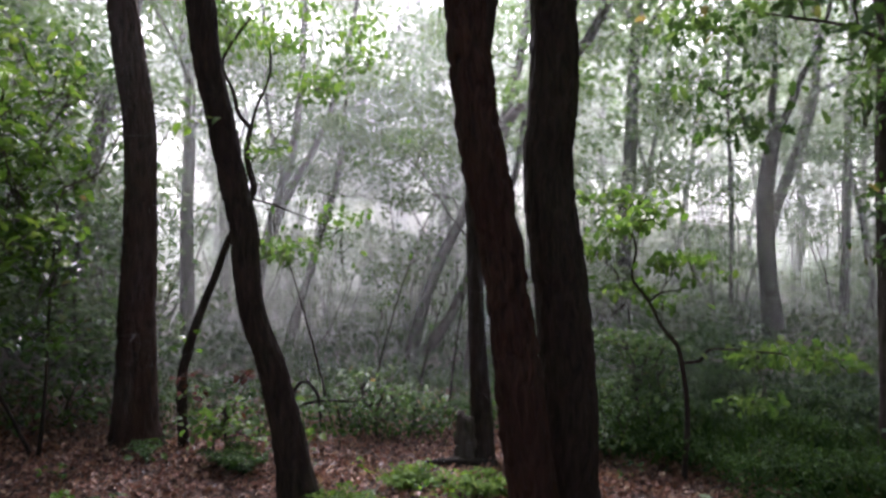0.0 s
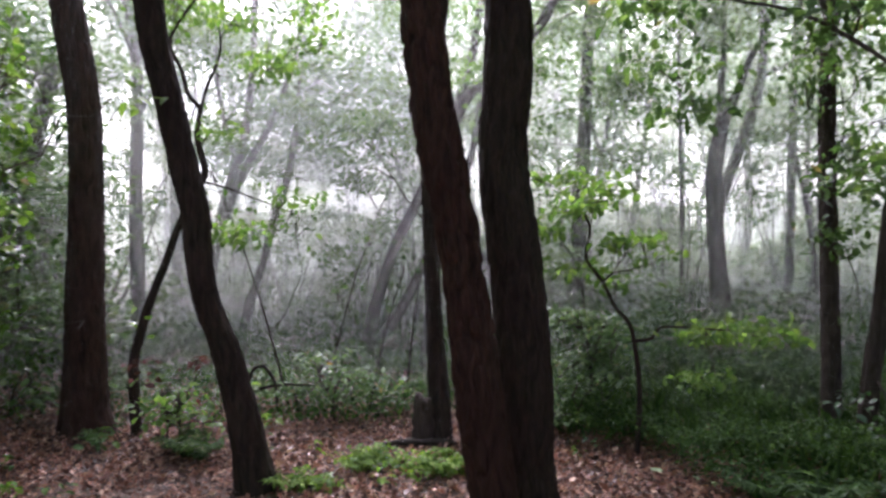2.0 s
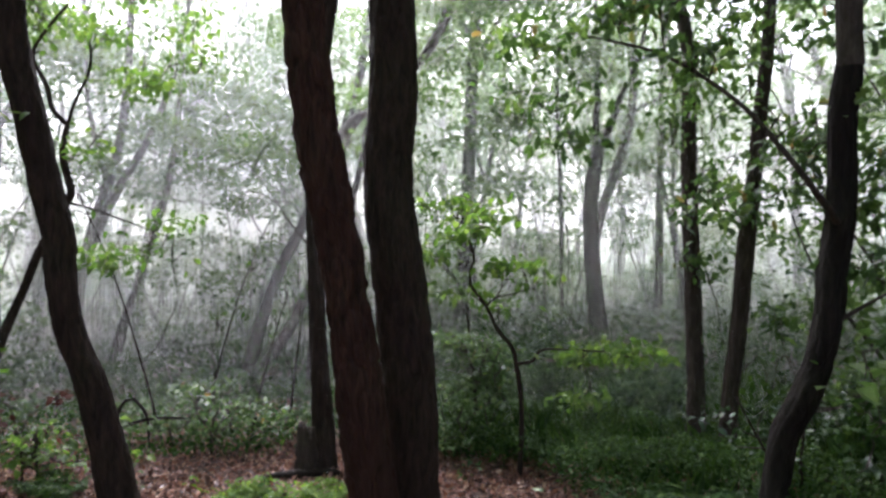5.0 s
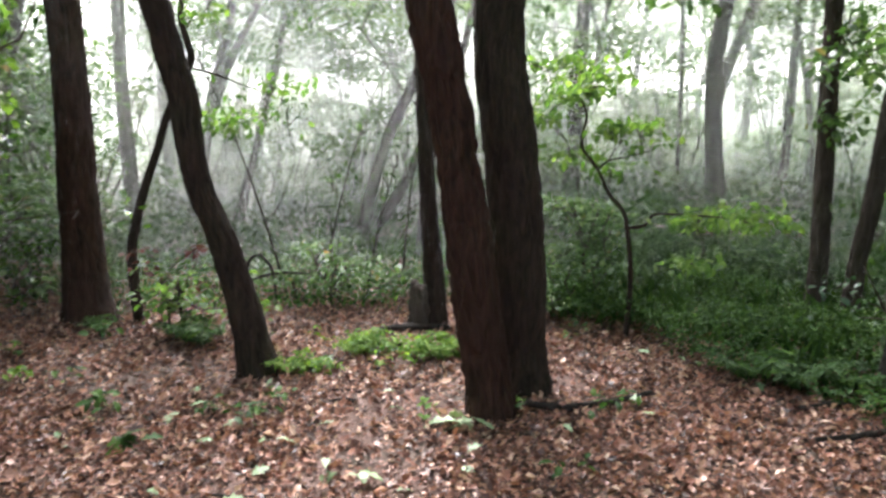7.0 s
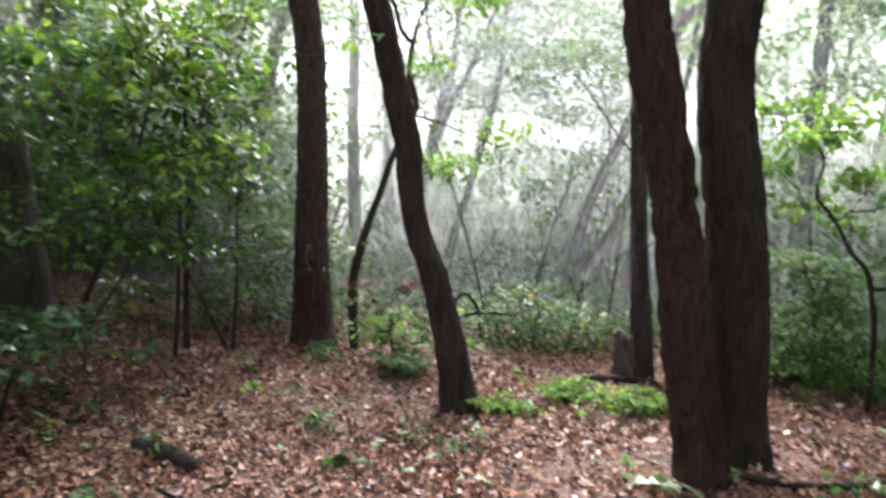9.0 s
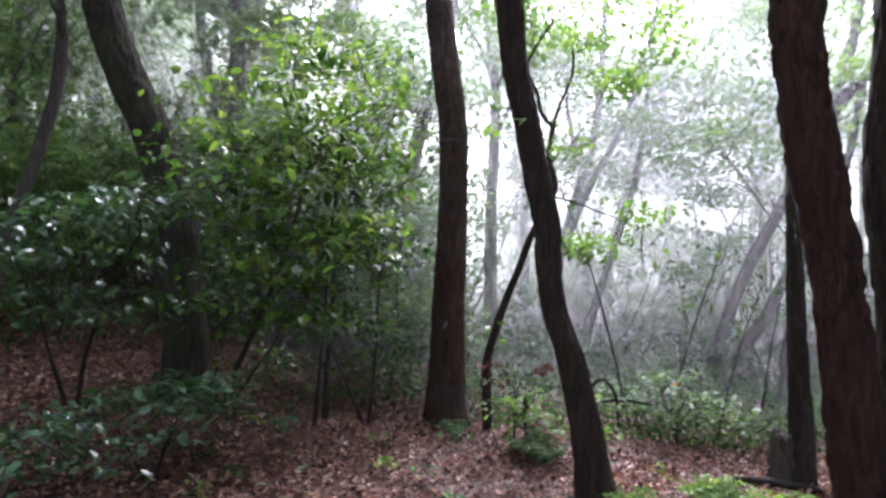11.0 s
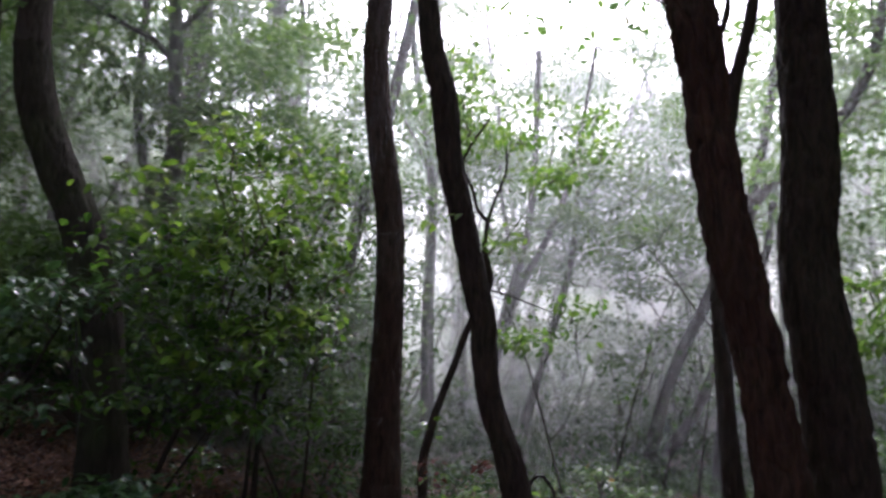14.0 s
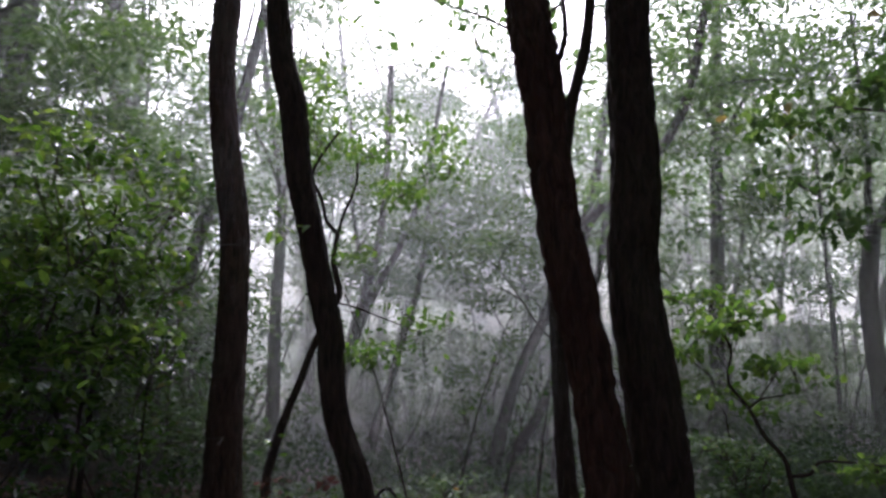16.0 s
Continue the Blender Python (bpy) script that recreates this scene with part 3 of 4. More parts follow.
         tapered([(1.54, 5.36, 1.29), (1.6, 5.3, 1.36), (1.72, 5.28, 1.38), (1.85, 5.25, 1.42)], 0.009, 0.004)],
        "thin bent sapling with bright green leaves in undergrowth",
        np.vstack([cloud(30, (-17, -10.5), (3.0, 6.2), (5.2, 6.0)), cloud(16, (-17, -11.5), (-2.5, 2.0), (5.3, 5.8)), cloud(10, (-20.5, -16), (-1.5, 1.5), (5.3, 5.8)),
                   cloud(26, (-28, -21.5), (-7, -3.8), (5.3, 5.8)), cloud(7, (-25, -22.5), (-9.5, -7), (5.4, 5.8))]), 15, 0.072, "ovate", LEAF_BRIGHT, 0.1)
# bare leggy shrubs in the middle distance
for x, y, lean, h, k in ((-1.05, 6.9, (-0.75, 0.1), 2.3, 1), (-0.3, 6.8, (0.35, 0.1), 1.4, 2), (-0.75, 7.2, (0.45, 0.0), 1.7, 3), (0.05, 7.3, (0.2, 0), 1.5, 4)):
    z = float(ground_height(x, y))
    main = [(x, y, z, 0.013), (x + lean[0] * 0.25, y, z + h * 0.33, 0.011), (x + lean[0] * 0.62, y + lean[1], z + h * 0.7, 0.008), (x + lean[0], y + lean[1], z + h, 0.004)]
    side = branch_line(main[1][:3], (-lean[0], 0.1, 1.0), h * 0.5, 0.006)
    ends = np.vstack([in_blob(9, main[3][:3], (0.25, 0.2, 0.25)), in_blob(5, side[-1][:3], (0.2, 0.2, 0.2)), in_blob(4, main[2][:3], (0.25, 0.2, 0.2))])
    sapling("leggy_shrub", [main, side], "thin bare-stemmed shrub with a few pale leaves", ends, 3, 0.06, "ovate", LEAF_LOW, 0.09, "shrub")


rng = np.random.default_rng(107)


# ---- the leafy evergreen bush in front of the straight oak, and its low neighbours ----
def bush(name, foot, stems, ends, label, per, size, mat, spread=0.12, kind="ovate"):
    x, y = foot
    z = float(ground_height(x, y))
    t = thing(name, x, y, z, label, "bush", "bushes")
    pts = []
    for s in stems:
        stem("stem", s, BARK_DARK, t, segs=8, step=0.08, knots=0.25)
        fine = spline(s, 0.12)
        pts += [p[:3] for p in fine[len(fine) // 3:]]
    v, f = twigs(pts, ends, 0.005)
    tagged(mesh_object("twig", v, f, TWIG, t), kind="stuff")
    places = sprays(ends, per, spread * 1.15, 0.2)
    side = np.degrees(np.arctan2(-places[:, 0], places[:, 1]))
    hides_oak = (side > 20.5) & (side < 26.3) & (np.hypot(places[:, 0], places[:, 1]) < 6.75) & (places[:, 2] > 0.7)  # leaves before the straight oak are left out to fit the camera's view
    leaves("foliage", places[~hides_oak], size, kind, mat, t, tilt=0.33)
    return t


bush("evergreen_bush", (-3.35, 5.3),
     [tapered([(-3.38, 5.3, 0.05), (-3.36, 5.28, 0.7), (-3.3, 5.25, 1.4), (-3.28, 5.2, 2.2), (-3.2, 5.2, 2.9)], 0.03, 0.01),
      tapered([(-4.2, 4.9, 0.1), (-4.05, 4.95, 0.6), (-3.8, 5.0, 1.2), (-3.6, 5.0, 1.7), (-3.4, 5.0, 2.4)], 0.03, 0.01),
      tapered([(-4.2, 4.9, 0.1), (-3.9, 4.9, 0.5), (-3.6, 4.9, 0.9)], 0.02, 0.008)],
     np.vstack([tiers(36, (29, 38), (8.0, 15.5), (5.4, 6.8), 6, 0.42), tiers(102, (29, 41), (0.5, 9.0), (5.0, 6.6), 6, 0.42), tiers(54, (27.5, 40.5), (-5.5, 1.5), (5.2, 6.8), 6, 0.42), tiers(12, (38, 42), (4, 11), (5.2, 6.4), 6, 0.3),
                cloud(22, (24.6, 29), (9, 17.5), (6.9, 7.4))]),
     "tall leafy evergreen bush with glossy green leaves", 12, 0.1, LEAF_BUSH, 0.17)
bush("evergreen_bush", (-3.3, 5.0),
     [tapered([(-3.3, 5.0, 0.05), (-3.25, 5.0, 0.7), (-3.2, 5.0, 1.6), (-3.1, 5.0, 2.6)], 0.02, 0.008)],
     np.vstack([tiers(78, (27.5, 38.5), (9, 17), (5.0, 6.5), 6, 0.42), tiers(12, (26.8, 30), (11, 15.5), (5.4, 6.2), 6), tiers(24, (28, 36), (1, 9), (5.0, 5.6), 6)]),
     "sunlit top of the leafy bush, brightness put into its leaves", 12, 0.09, LEAF_SUNLIT, 0.15)
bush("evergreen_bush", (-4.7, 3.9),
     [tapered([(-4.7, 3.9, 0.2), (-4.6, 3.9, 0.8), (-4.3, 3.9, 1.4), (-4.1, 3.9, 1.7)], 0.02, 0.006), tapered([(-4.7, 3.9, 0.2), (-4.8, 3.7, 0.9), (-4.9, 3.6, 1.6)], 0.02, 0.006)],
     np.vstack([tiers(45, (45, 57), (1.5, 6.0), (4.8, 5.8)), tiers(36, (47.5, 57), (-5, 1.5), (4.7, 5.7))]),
     "low spreading evergreen bush, glossy leaves toned dark for shade", 12, 0.09, LEAF_SHADED, 0.12)
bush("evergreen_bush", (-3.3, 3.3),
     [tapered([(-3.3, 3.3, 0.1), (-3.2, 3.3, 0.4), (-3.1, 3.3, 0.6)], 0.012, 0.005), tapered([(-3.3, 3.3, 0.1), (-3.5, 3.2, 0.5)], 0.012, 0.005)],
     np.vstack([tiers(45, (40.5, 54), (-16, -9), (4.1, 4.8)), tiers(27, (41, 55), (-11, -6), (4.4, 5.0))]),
     "small evergreen shrub with glossy leaves among leaf litter", 11, 0.085, LEAF_SHADED, 0.1)
bush("evergreen_bush", (-3.0, 6.9),
     [tapered([(-3.0, 6.9, 0.1), (-2.95, 6.9, 1.0), (-2.9, 6.9, 2.2)], 0.02, 0.006), tapered([(-3.4, 6.9, 0.1), (-3.6, 7.0, 1.2), (-3.5, 7.0, 2.4)], 0.02, 0.006)],
     np.vstack([cloud(80, (22, 31), (-6, 10), (6.9, 8.2)), cloud(50, (22, 33), (-10, -3), (6.8, 7.8))]),
     "pale leafy understorey bush behind the oak", 14, 0.09, LEAF_OAK, 0.15)
bush("evergreen_bush", (1.75, 6.4),
     [tapered([(1.75, 6.4, 0), (1.7, 6.4, 0.7), (1.65, 6.4, 1.2)], 0.02, 0.006)],
     np.vstack([cloud(56, (-17.2, -11.8), (-8, -4.4), (5.9, 6.5)), cloud(46, (-17.2, -11.5), (-13, -8), (5.8, 6.5))]),
     "dense green shrub in the undergrowth", 16, 0.06, LEAF_OAK, 0.1)
bush("evergreen_bush", (-1.75, 5.85),
     [tapered([(-1.75, 5.85, 0), (-1.75, 5.85, 0.3), (-1.6, 5.85, 0.6)], 0.012, 0.005)],
     np.vstack([cloud(30, (11, 20), (-12.5, -8.2), (5.7, 6.4))]), "low leafy shrub with yellowing green leaves", 9, 0.075, LEAF_BRIGHT, 0.1)
bush("evergreen_bush", (-3.4, 6.4),
     [tapered([(-3.3, 6.3, 0.1), (-3.3, 6.3, 0.3), (-3.2, 6.3, 0.55)], 0.012, 0.005), tapered([(-3.6, 6.1, 0.1), (-3.7, 6.1, 0.3), (-3.8, 6.0, 0.5)], 0.012, 0.005)],
     np.vstack([cloud(50, (25, 35), (-11, -6.5), (6.7, 7.5)), cloud(20, (35, 40), (-9.5, -5.5), (6.6, 7.4))]), "low glossy shrub on the slope beside the oak", 10, 0.085, LEAF_BUSH, 0.12)

bush("low_shrub", (-0.6, 6.5),
     [tapered([(-0.6, 6.5, 0), (-0.6, 6.5, 0.25), (-0.5, 6.5, 0.5)], 0.01, 0.004), tapered([(-0.9, 6.6, 0), (-1.0, 6.6, 0.4)], 0.01, 0.004)],
     np.vstack([cloud(46, (2.5, 11.5), (-11.5, -7.5), (6.3, 7.3)), cloud(16, (-2.5, 2.5), (-11.5, -9.5), (6.6, 7.3))]), "low pale green shrub along the litter edge", 16, 0.062, LEAF_OAK, 0.13)
bush("evergreen_bush", (-3.05, 5.45),
     [tapered([(-3.05, 5.45, 0.05), (-3.0, 5.45, 0.6), (-2.95, 5.4, 1.3), (-2.9, 5.4, 2.0)], 0.018, 0.007), tapered([(-3.05, 5.45, 0.05), (-3.3, 5.3, 0.7), (-3.6, 5.1, 1.4)], 0.016, 0.006)],
     np.vstack([tiers(36, (27.5, 34), (-4, 7), (5.7, 6.6)), tiers(36, (31, 40.5), (-3, 7), (5.3, 6.3), 6, 0.42), tiers(27, (28, 37), (5, 12), (5.4, 6.6))]),
     "young leafy bush with fresh green leaves beside the oak", 8, 0.09, LEAF_BUSH, 0.17)
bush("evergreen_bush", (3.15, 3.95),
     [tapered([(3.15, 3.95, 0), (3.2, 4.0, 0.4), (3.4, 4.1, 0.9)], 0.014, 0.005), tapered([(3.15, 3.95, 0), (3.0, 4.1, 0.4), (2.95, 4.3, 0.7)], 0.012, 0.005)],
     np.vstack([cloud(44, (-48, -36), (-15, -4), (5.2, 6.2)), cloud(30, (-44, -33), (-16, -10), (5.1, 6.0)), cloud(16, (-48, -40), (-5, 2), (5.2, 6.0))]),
     "low evergreen bush, toned dark for shade, beside the curving trunk", 12, 0.075, LEAF_SHADED, 0.12)
bush("withered_shrub", (-1.78, 5.6),
     [tapered([(-1.78, 5.6, 0), (-1.78, 5.6, 0.3), (-1.85, 5.6, 0.65)], 0.01, 0.004)],
     cloud(12, (15.5, 20), (-11, -6.8), (5.6, 6.0)), "withered shrub with hanging red brown leaves", 5, 0.075, WITHERED, 0.08)

# thin bare twigs that arch out from the slim grey tree
for line in (tapered([tuple(p) for p in spot(np.array([-1.9, -0.6, 0.35, 2.2, 4.0, 5.6]), np.array([3.0, 4.6, 6.1, 8.6, 10.1, 9.3]), np.array([5.84, 5.9, 5.9, 5.9, 5.9, 5.9]))], 0.008, 0.002),
             tapered([tuple(p) for p in spot(np.array([0.35, 2.0, 3.2, 3.3]), np.array([6.1, 7.0, 6.6, 4.5]), 5.9)], 0.006, 0.002),
             tapered([tuple(p) for p in spot(np.array([2.2, 1.6, 0.6, 0.2]), np.array([8.6, 10.0, 11.2, 12.8]), 5.9)], 0.006, 0.002),
             tapered([tuple(p) for p in spot(np.array([3.0, 4.6, 6.4]), np.array([9.3, 8.6, 8.9]), 5.92)], 0.005, 0.002)):
    stem("branch", line, TWIG, stump_tree, "thin bare arching twig", segs=6, step=0.05, knots=0.2)
leaves("foliage", sprays(cloud(10, (0, 6.5), (7, 12), (5.8, 6.0)), 3, 0.08), 0.06, "ovate", LEAF_OAK, stump_tree)

# leaves along the slim trees, and the oak boughs that hang in from the side
def leafy_bough(tree, line, ends, per, size, kind, mat, spread, label="leafy green bough"):
    bough = stem("bough", line, TWIG, tree, label, segs=8, step=0.06, knots=0.2)
    v, f = twigs([p[:3] for p in spline(line, 0.1)], ends, 0.004)
    tagged(mesh_object("twig", v, f, TWIG, bough), kind="stuff")
    leaves("foliage", sprays(ends, per, spread), size, kind, mat, bough, label)


leafy_bough(curved_tree, tapered([(3.08, 3.5, 1.8), (2.74, 3.3, 1.98), (2.64, 3.4, 2.2), (2.52, 3.6, 2.5), (2.3, 3.95, 2.85), (2.1, 4.3, 3.05), (1.95, 4.6, 3.2)], 0.02, 0.006),
            np.vstack([cloud(26, (-30, -18.5), (13.5, 23), (4.7, 5.3)), cloud(9, (-24, -19.5), (10.5, 14), (4.8, 5.3)), cloud(36, (-36, -25), (14, 24), (4.3, 5.2))]), 13, 0.1, "lobed", LEAF_OAK, 0.14)
leafy_bough(tilted_tree, tapered([(3.78, 5.2, 2.1), (3.6, 4.9, 2.3), (3.4, 4.5, 2.5), (3.3, 4.2, 2.6)], 0.014, 0.005),
            np.vstack([cloud(90, (-45, -33.5), (3, 22), (4.8, 6.4)), cloud(34, (-41, -32.5), (4, 13), (5.2, 6.4)), cloud(20, (-46, -38), (-2, 6), (4.6, 5.4))]), 9, 0.1, "lobed", LEAF_OAK, 0.12)
leafy_bough(slim_tree, tapered([(3.51, 5.67, 1.6), (3.4, 5.5, 1.8), (3.3, 5.4, 2.0)], 0.01, 0.004),
            np.vstack([cloud(30, (-34, -30.5), (2, 20), (6.2, 6.6)), cloud(12, (-34, -31), (-8, 2), (6.3, 6.6))]), 7, 0.07, "ovate", LEAF_OAK, 0.1)
leafy_bough(curved_tree, tapered([(3.04, 3.59, 1.18), (3.3, 3.5, 1.35), (3.6, 3.4, 1.5)], 0.014, 0.005),
            np.vstack([cloud(36, (-50, -40), (-12, 2), (4.4, 5.6)), cloud(20, (-38, -34), (-11, -1), (6.4, 7.4))]), 10, 0.08, "ovate", LEAF_LOW, 0.12)


rng = np.random.default_rng(108)


# added bough, mostly above the view, that keeps light off the right bank
leafy_bough(slim_tree, tapered([(3.54, 5.65, 3.4), (3.4, 5.7, 4.4), (3.2, 5.8, 5.4), (2.9, 5.9, 6.4)], 0.04, 0.012),
            np.vstack([cloud(44, (-54, -30), (30, 55), (5.0, 9)), cloud(12, (-30, -20), (38, 55), (5.0, 9)), cloud(14, (-54, -38), (14, 30), (6.5, 9))]), 60, 0.1, "blade", LEAF_OAK, 0.38, "dense green bough added as shade")


def shade_crown(tree, foot, box, n):
    """An added crown over the glade, mostly out of view, to shade trunks and ground."""
    x, y = foot
    (x0, x1), (y0, y1), (z0, z1) = box
    mid = ((x0 + x1) / 2, (y0 + y1) / 2, (z0 + z1) / 2)
    line = tapered([(x, y, z0 - 1.2), ((x + mid[0]) / 2, (y + mid[1]) / 2, z0 - 0.3), mid], 0.07, 0.03)
    ends = np.stack([rng.uniform(x0, x1, n), rng.uniform(y0, y1, n), rng.uniform(z0, z1, n)], -1)
    leafy_bough(tree, line, ends, 45, 0.12, "blade", LEAF_OAK, 0.42, "leafy crown added overhead as shade")


shade_crown(front_twin, (0.42, 3.9), ((-4.5, 4.5), (-6, 2.6), (6.2, 8.5)), 290)
shade_crown(bent_oak, (-5.2, 4.2), ((-10, -3.4), (-3, 5.6), (7.2, 9.2)), 430)
shade_crown(curved_tree, (3.1, 3.5), ((2.4, 8.5), (-3, 4.6), (5.7, 8.0)), 330)
shade_crown(curved_tree, (3.6, 2.6), ((4.6, 9), (-2.5, 2.8), (3.6, 5.6)), 130)
shade_crown(slim_tree, (3.4, 5.8), ((1.2, 6.5), (4.2, 8.8), (6.8, 8.8)), 210)
shade_crown(slim_tree, (3.5, 6.0), ((1.8, 8.5), (9.5, 14), (9.8, 11.8)), 190)
shade_crown(bent_oak, (-5.2, 4.5), ((-11, -3.5), (8.5, 13.5), (9.6, 11.6)), 240)
shade_crown(bent_oak, (-5.2, 4.4), ((-9.5, -4.5), (5.5, 8.6), (7.4, 9.0)), 60)


# ---- far trees that can be told apart ----
def wood_tree(lines, label, mat, ends, count, size=0.105, leafmat=LEAF_FAR, per=110, name="tree"):
    """A mid-distance tree: a trunk, its limbs, and sprays of foliage."""
    x, y, z = lines[0][0][:3]
    g = float(ground_height(x, y))
    t = thing(name, x, y, g, label, "tree", "forest trees")
    pts = []
    for k, line in enumerate(lines):
        if k == 0:
            line = [(x, y, g - 0.2, line[0][3] * 1.15)] + ([line[0]] if z > g else []) + list(line[1:])
        stem("trunk" if k == 0 else "limb", line, mat, t, segs=14, step=0.2, ridge=0.012, seed=k + 5, knots=0.12)
        fine = spline(line, 0.3)
        pts += [p[:3] for p in fine[len(fine) // 3:]]
    pts = np.array(pts)
    if ends is None:
        high = pts[pts[:, 2] > 3.4] if (pts[:, 2] > 3.4).any() else pts
        k = max(10, count // 32)
        ends = high[rng.integers(0, len(high), k)] + rng.normal(0, 0.85, (k, 3)) * np.array([1, 1, 0.5])
    v, f = twigs(pts, ends, 0.009)
    tagged(mesh_object("twig", v, f, mat, t), kind="stuff")
    leaves("crown", pads(ends, per, 0.65, 0.22), size, "blade", leafmat, t, tilt=0.4)
    return t


wood_tree([tapered([(-0.53, 10.99, 0.05), (-0.47, 10.99, 0.36), (-0.29, 11, 1.05), (-0.02, 11, 1.75), (0.29, 11, 2.36), (0.6, 11, 3.1), (1.1, 11, 4.4), (1.5, 11.2, 6.5)], 0.115, 0.06),
           tapered([(-0.47, 10.97, 0.0), (-0.12, 11, 0.49), (0.15, 11, 0.92), (0.37, 10.99, 1.4), (0.63, 10.98, 1.92), (1.1, 10.9, 3.0), (1.3, 10.8, 4.2)], 0.1, 0.05)],
          "pair of leaning grey trunks from one root in mist", BARK_DARK, None, 700)
wood_tree([tapered([(3.15, 12.61, 0.3), (3.2, 12.6, 1.77), (3.3, 12.57, 3.1), (3.4, 12.55, 5.1), (3.53, 12.51, 7.2), (3.6, 12.5, 10.0)], 0.15, 0.08),
           tapered([(3.42, 12.55, 5.4), (3.9, 12.4, 6.3), (4.5, 12.3, 6.9)], 0.05, 0.02), tapered([(3.45, 12.5, 5.9), (2.9, 12.4, 6.6), (2.3, 12.3, 7.6)], 0.05, 0.02)],
          "tall straight grey trunk fading in mist", BARK_DARK,
          np.vstack([cloud(44, (-20, -8), (13, 30), (11.2, 13)), cloud(8, (-18, -9), (5, 13), (11.6, 13)), cloud(46, (-32, -10), (22, 38), (9.0, 12.5))]), 1100)
wood_tree([tapered([(5.5, 11.78, 0.3), (5.41, 11.82, 1.36), (5.38, 11.84, 2.31), (5.41, 11.82, 3.07), (5.52, 11.77, 3.81)], 0.165, 0.12),
           tapered([(5.52, 11.77, 3.75), (5.49, 11.78, 4.38), (5.55, 11.76, 5.03), (5.5, 11.7, 7.5)], 0.08, 0.03),
           tapered([(5.52, 11.77, 3.75), (5.7, 11.68, 4.17), (5.9, 11.58, 4.75), (6.15, 11.46, 5.31), (6.6, 11.3, 7.2)], 0.085, 0.03)],
          "forked grey tree fading in mist", BARK_DARK, None, 1100)
wood_tree([tapered([(6.85, 12.21, 0.4), (6.9, 12.18, 1.74), (6.95, 12.16, 3.11), (6.98, 12.14, 4.18), (7.1, 12.1, 6.5)], 0.095, 0.05),
           tapered([(7.35, 11.9, 0.2), (7.27, 11.97, 0.97), (7.22, 12, 1.54), (7.11, 12.06, 2.52), (7, 12.13, 3.2)], 0.07, 0.05)],
          "slim double-stemmed tree fading in mist", BARK_DARK, None, 700)
wood_tree([tapered([(5.25, 12.98, 0.4), (5.28, 12.97, 3.14), (5.25, 12.98, 4.6), (5.3, 13, 6.5)], 0.05, 0.03)], "thin straight pole of a young tree in mist", BARK_DARK, None, 500)
wood_tree([tapered([(7.45, 15.3, 0.4), (7.59, 15.21, 1.44), (7.71, 15.15, 2.66), (7.66, 15.18, 3.88), (7.8, 15.2, 7)], 0.11, 0.06)], "slim grey trunk deep in the mist", BARK_FAR, None, 600)
wood_tree([tapered([(-4.5, 8.4, 0.4), (-4.43, 8.4, 0.76), (-4.37, 8.44, 1.88), (-4.23, 8.51, 2.79), (-4.08, 8.58, 3.49), (-3.9, 8.65, 4.2), (-3.5, 8.8, 6.5)], 0.12, 0.07)], "grey brown leaning trunk behind the oak", BARK_GREY,
          np.vstack([cloud(22, (24, 38), (15, 29), (8.4, 10.2)), cloud(6, (21, 27), (8, 15), (8.4, 9.6))]), 700)
wood_tree([tapered([(-3.4, 11.5, 0.1), (-3.12, 11.59, 0.73), (-2.86, 11.65, 2.15), (-2.6, 11.71, 3.1), (-2.43, 11.75, 3.97), (-2.35, 11.77, 4.94), (-2.3, 11.8, 7)], 0.1, 0.05),
           tapered([(-3.0, 11.62, 1.6), (-2.6, 11.72, 2.72), (-2.11, 11.81, 3.68), (-1.79, 11.87, 4.54), (-1.55, 11.9, 5.6), (-1.3, 11.9, 7)], 0.075, 0.03),
           tapered([(-2.62, 11.7, 3.0), (-2.9, 11.7, 4.2), (-3.0, 11.7, 6)], 0.05, 0.02)],
          "slender many-stemmed tree against the bright mist", BARK_FAR,
          np.vstack([cloud(58, (-6, 20), (6, 17), (11.2, 14.5)), cloud(40, (-8, 19), (15, 25), (11.4, 15)), cloud(12, (12, 21), (16, 27), (11, 13.2))]), 900)
wood_tree([tapered([(-2.85, 12.7, 0.0), (-2.55, 12.75, 1), (-2.26, 12.8, 2.01), (-1.9, 12.9, 3.4), (-1.7, 13, 5.5)], 0.095, 0.04)], "leaning grey stem deep in the mist", BARK_FAR, None, 500)
wood_tree([tapered([(-5.4, 12.6, 1.0), (-6.2, 12.4, 3.0), (-7.09, 12.07, 5.41), (-7.35, 11.91, 6.19), (-7.52, 11.81, 6.98), (-7.7, 11.7, 9)], 0.26, 0.18)], "thick leaning trunk fading in mist", BARK_FAR, None, 900)
wood_tree([tapered([(-7.35, 8.2, 0.6), (-7.3, 8.23, 2.5), (-7.23, 8.29, 3.68), (-7.01, 8.47, 5.19), (-6.85, 8.57, 7.5)], 0.17, 0.1)], "dark slanting trunk on the leafy slope", BARK_GREY,
          np.vstack([cloud(34, (27, 60), (18, 42), (7.6, 11.5)), cloud(30, (38, 60), (8, 24), (8, 12))]), 1100)
wood_tree([tapered([(-5.9, 3.9, 0.4), (-5.75, 4.0, 1.5), (-5.63, 4.15, 2.27), (-5.59, 4.22, 2.57), (-5.55, 4.27, 2.91), (-5.53, 4.3, 3.37), (-5.55, 4.27, 3.76), (-5.6, 4.2, 5.5)], 0.06, 0.04)], "thin pale brown curved stem", BARK_GREY, None, 300)
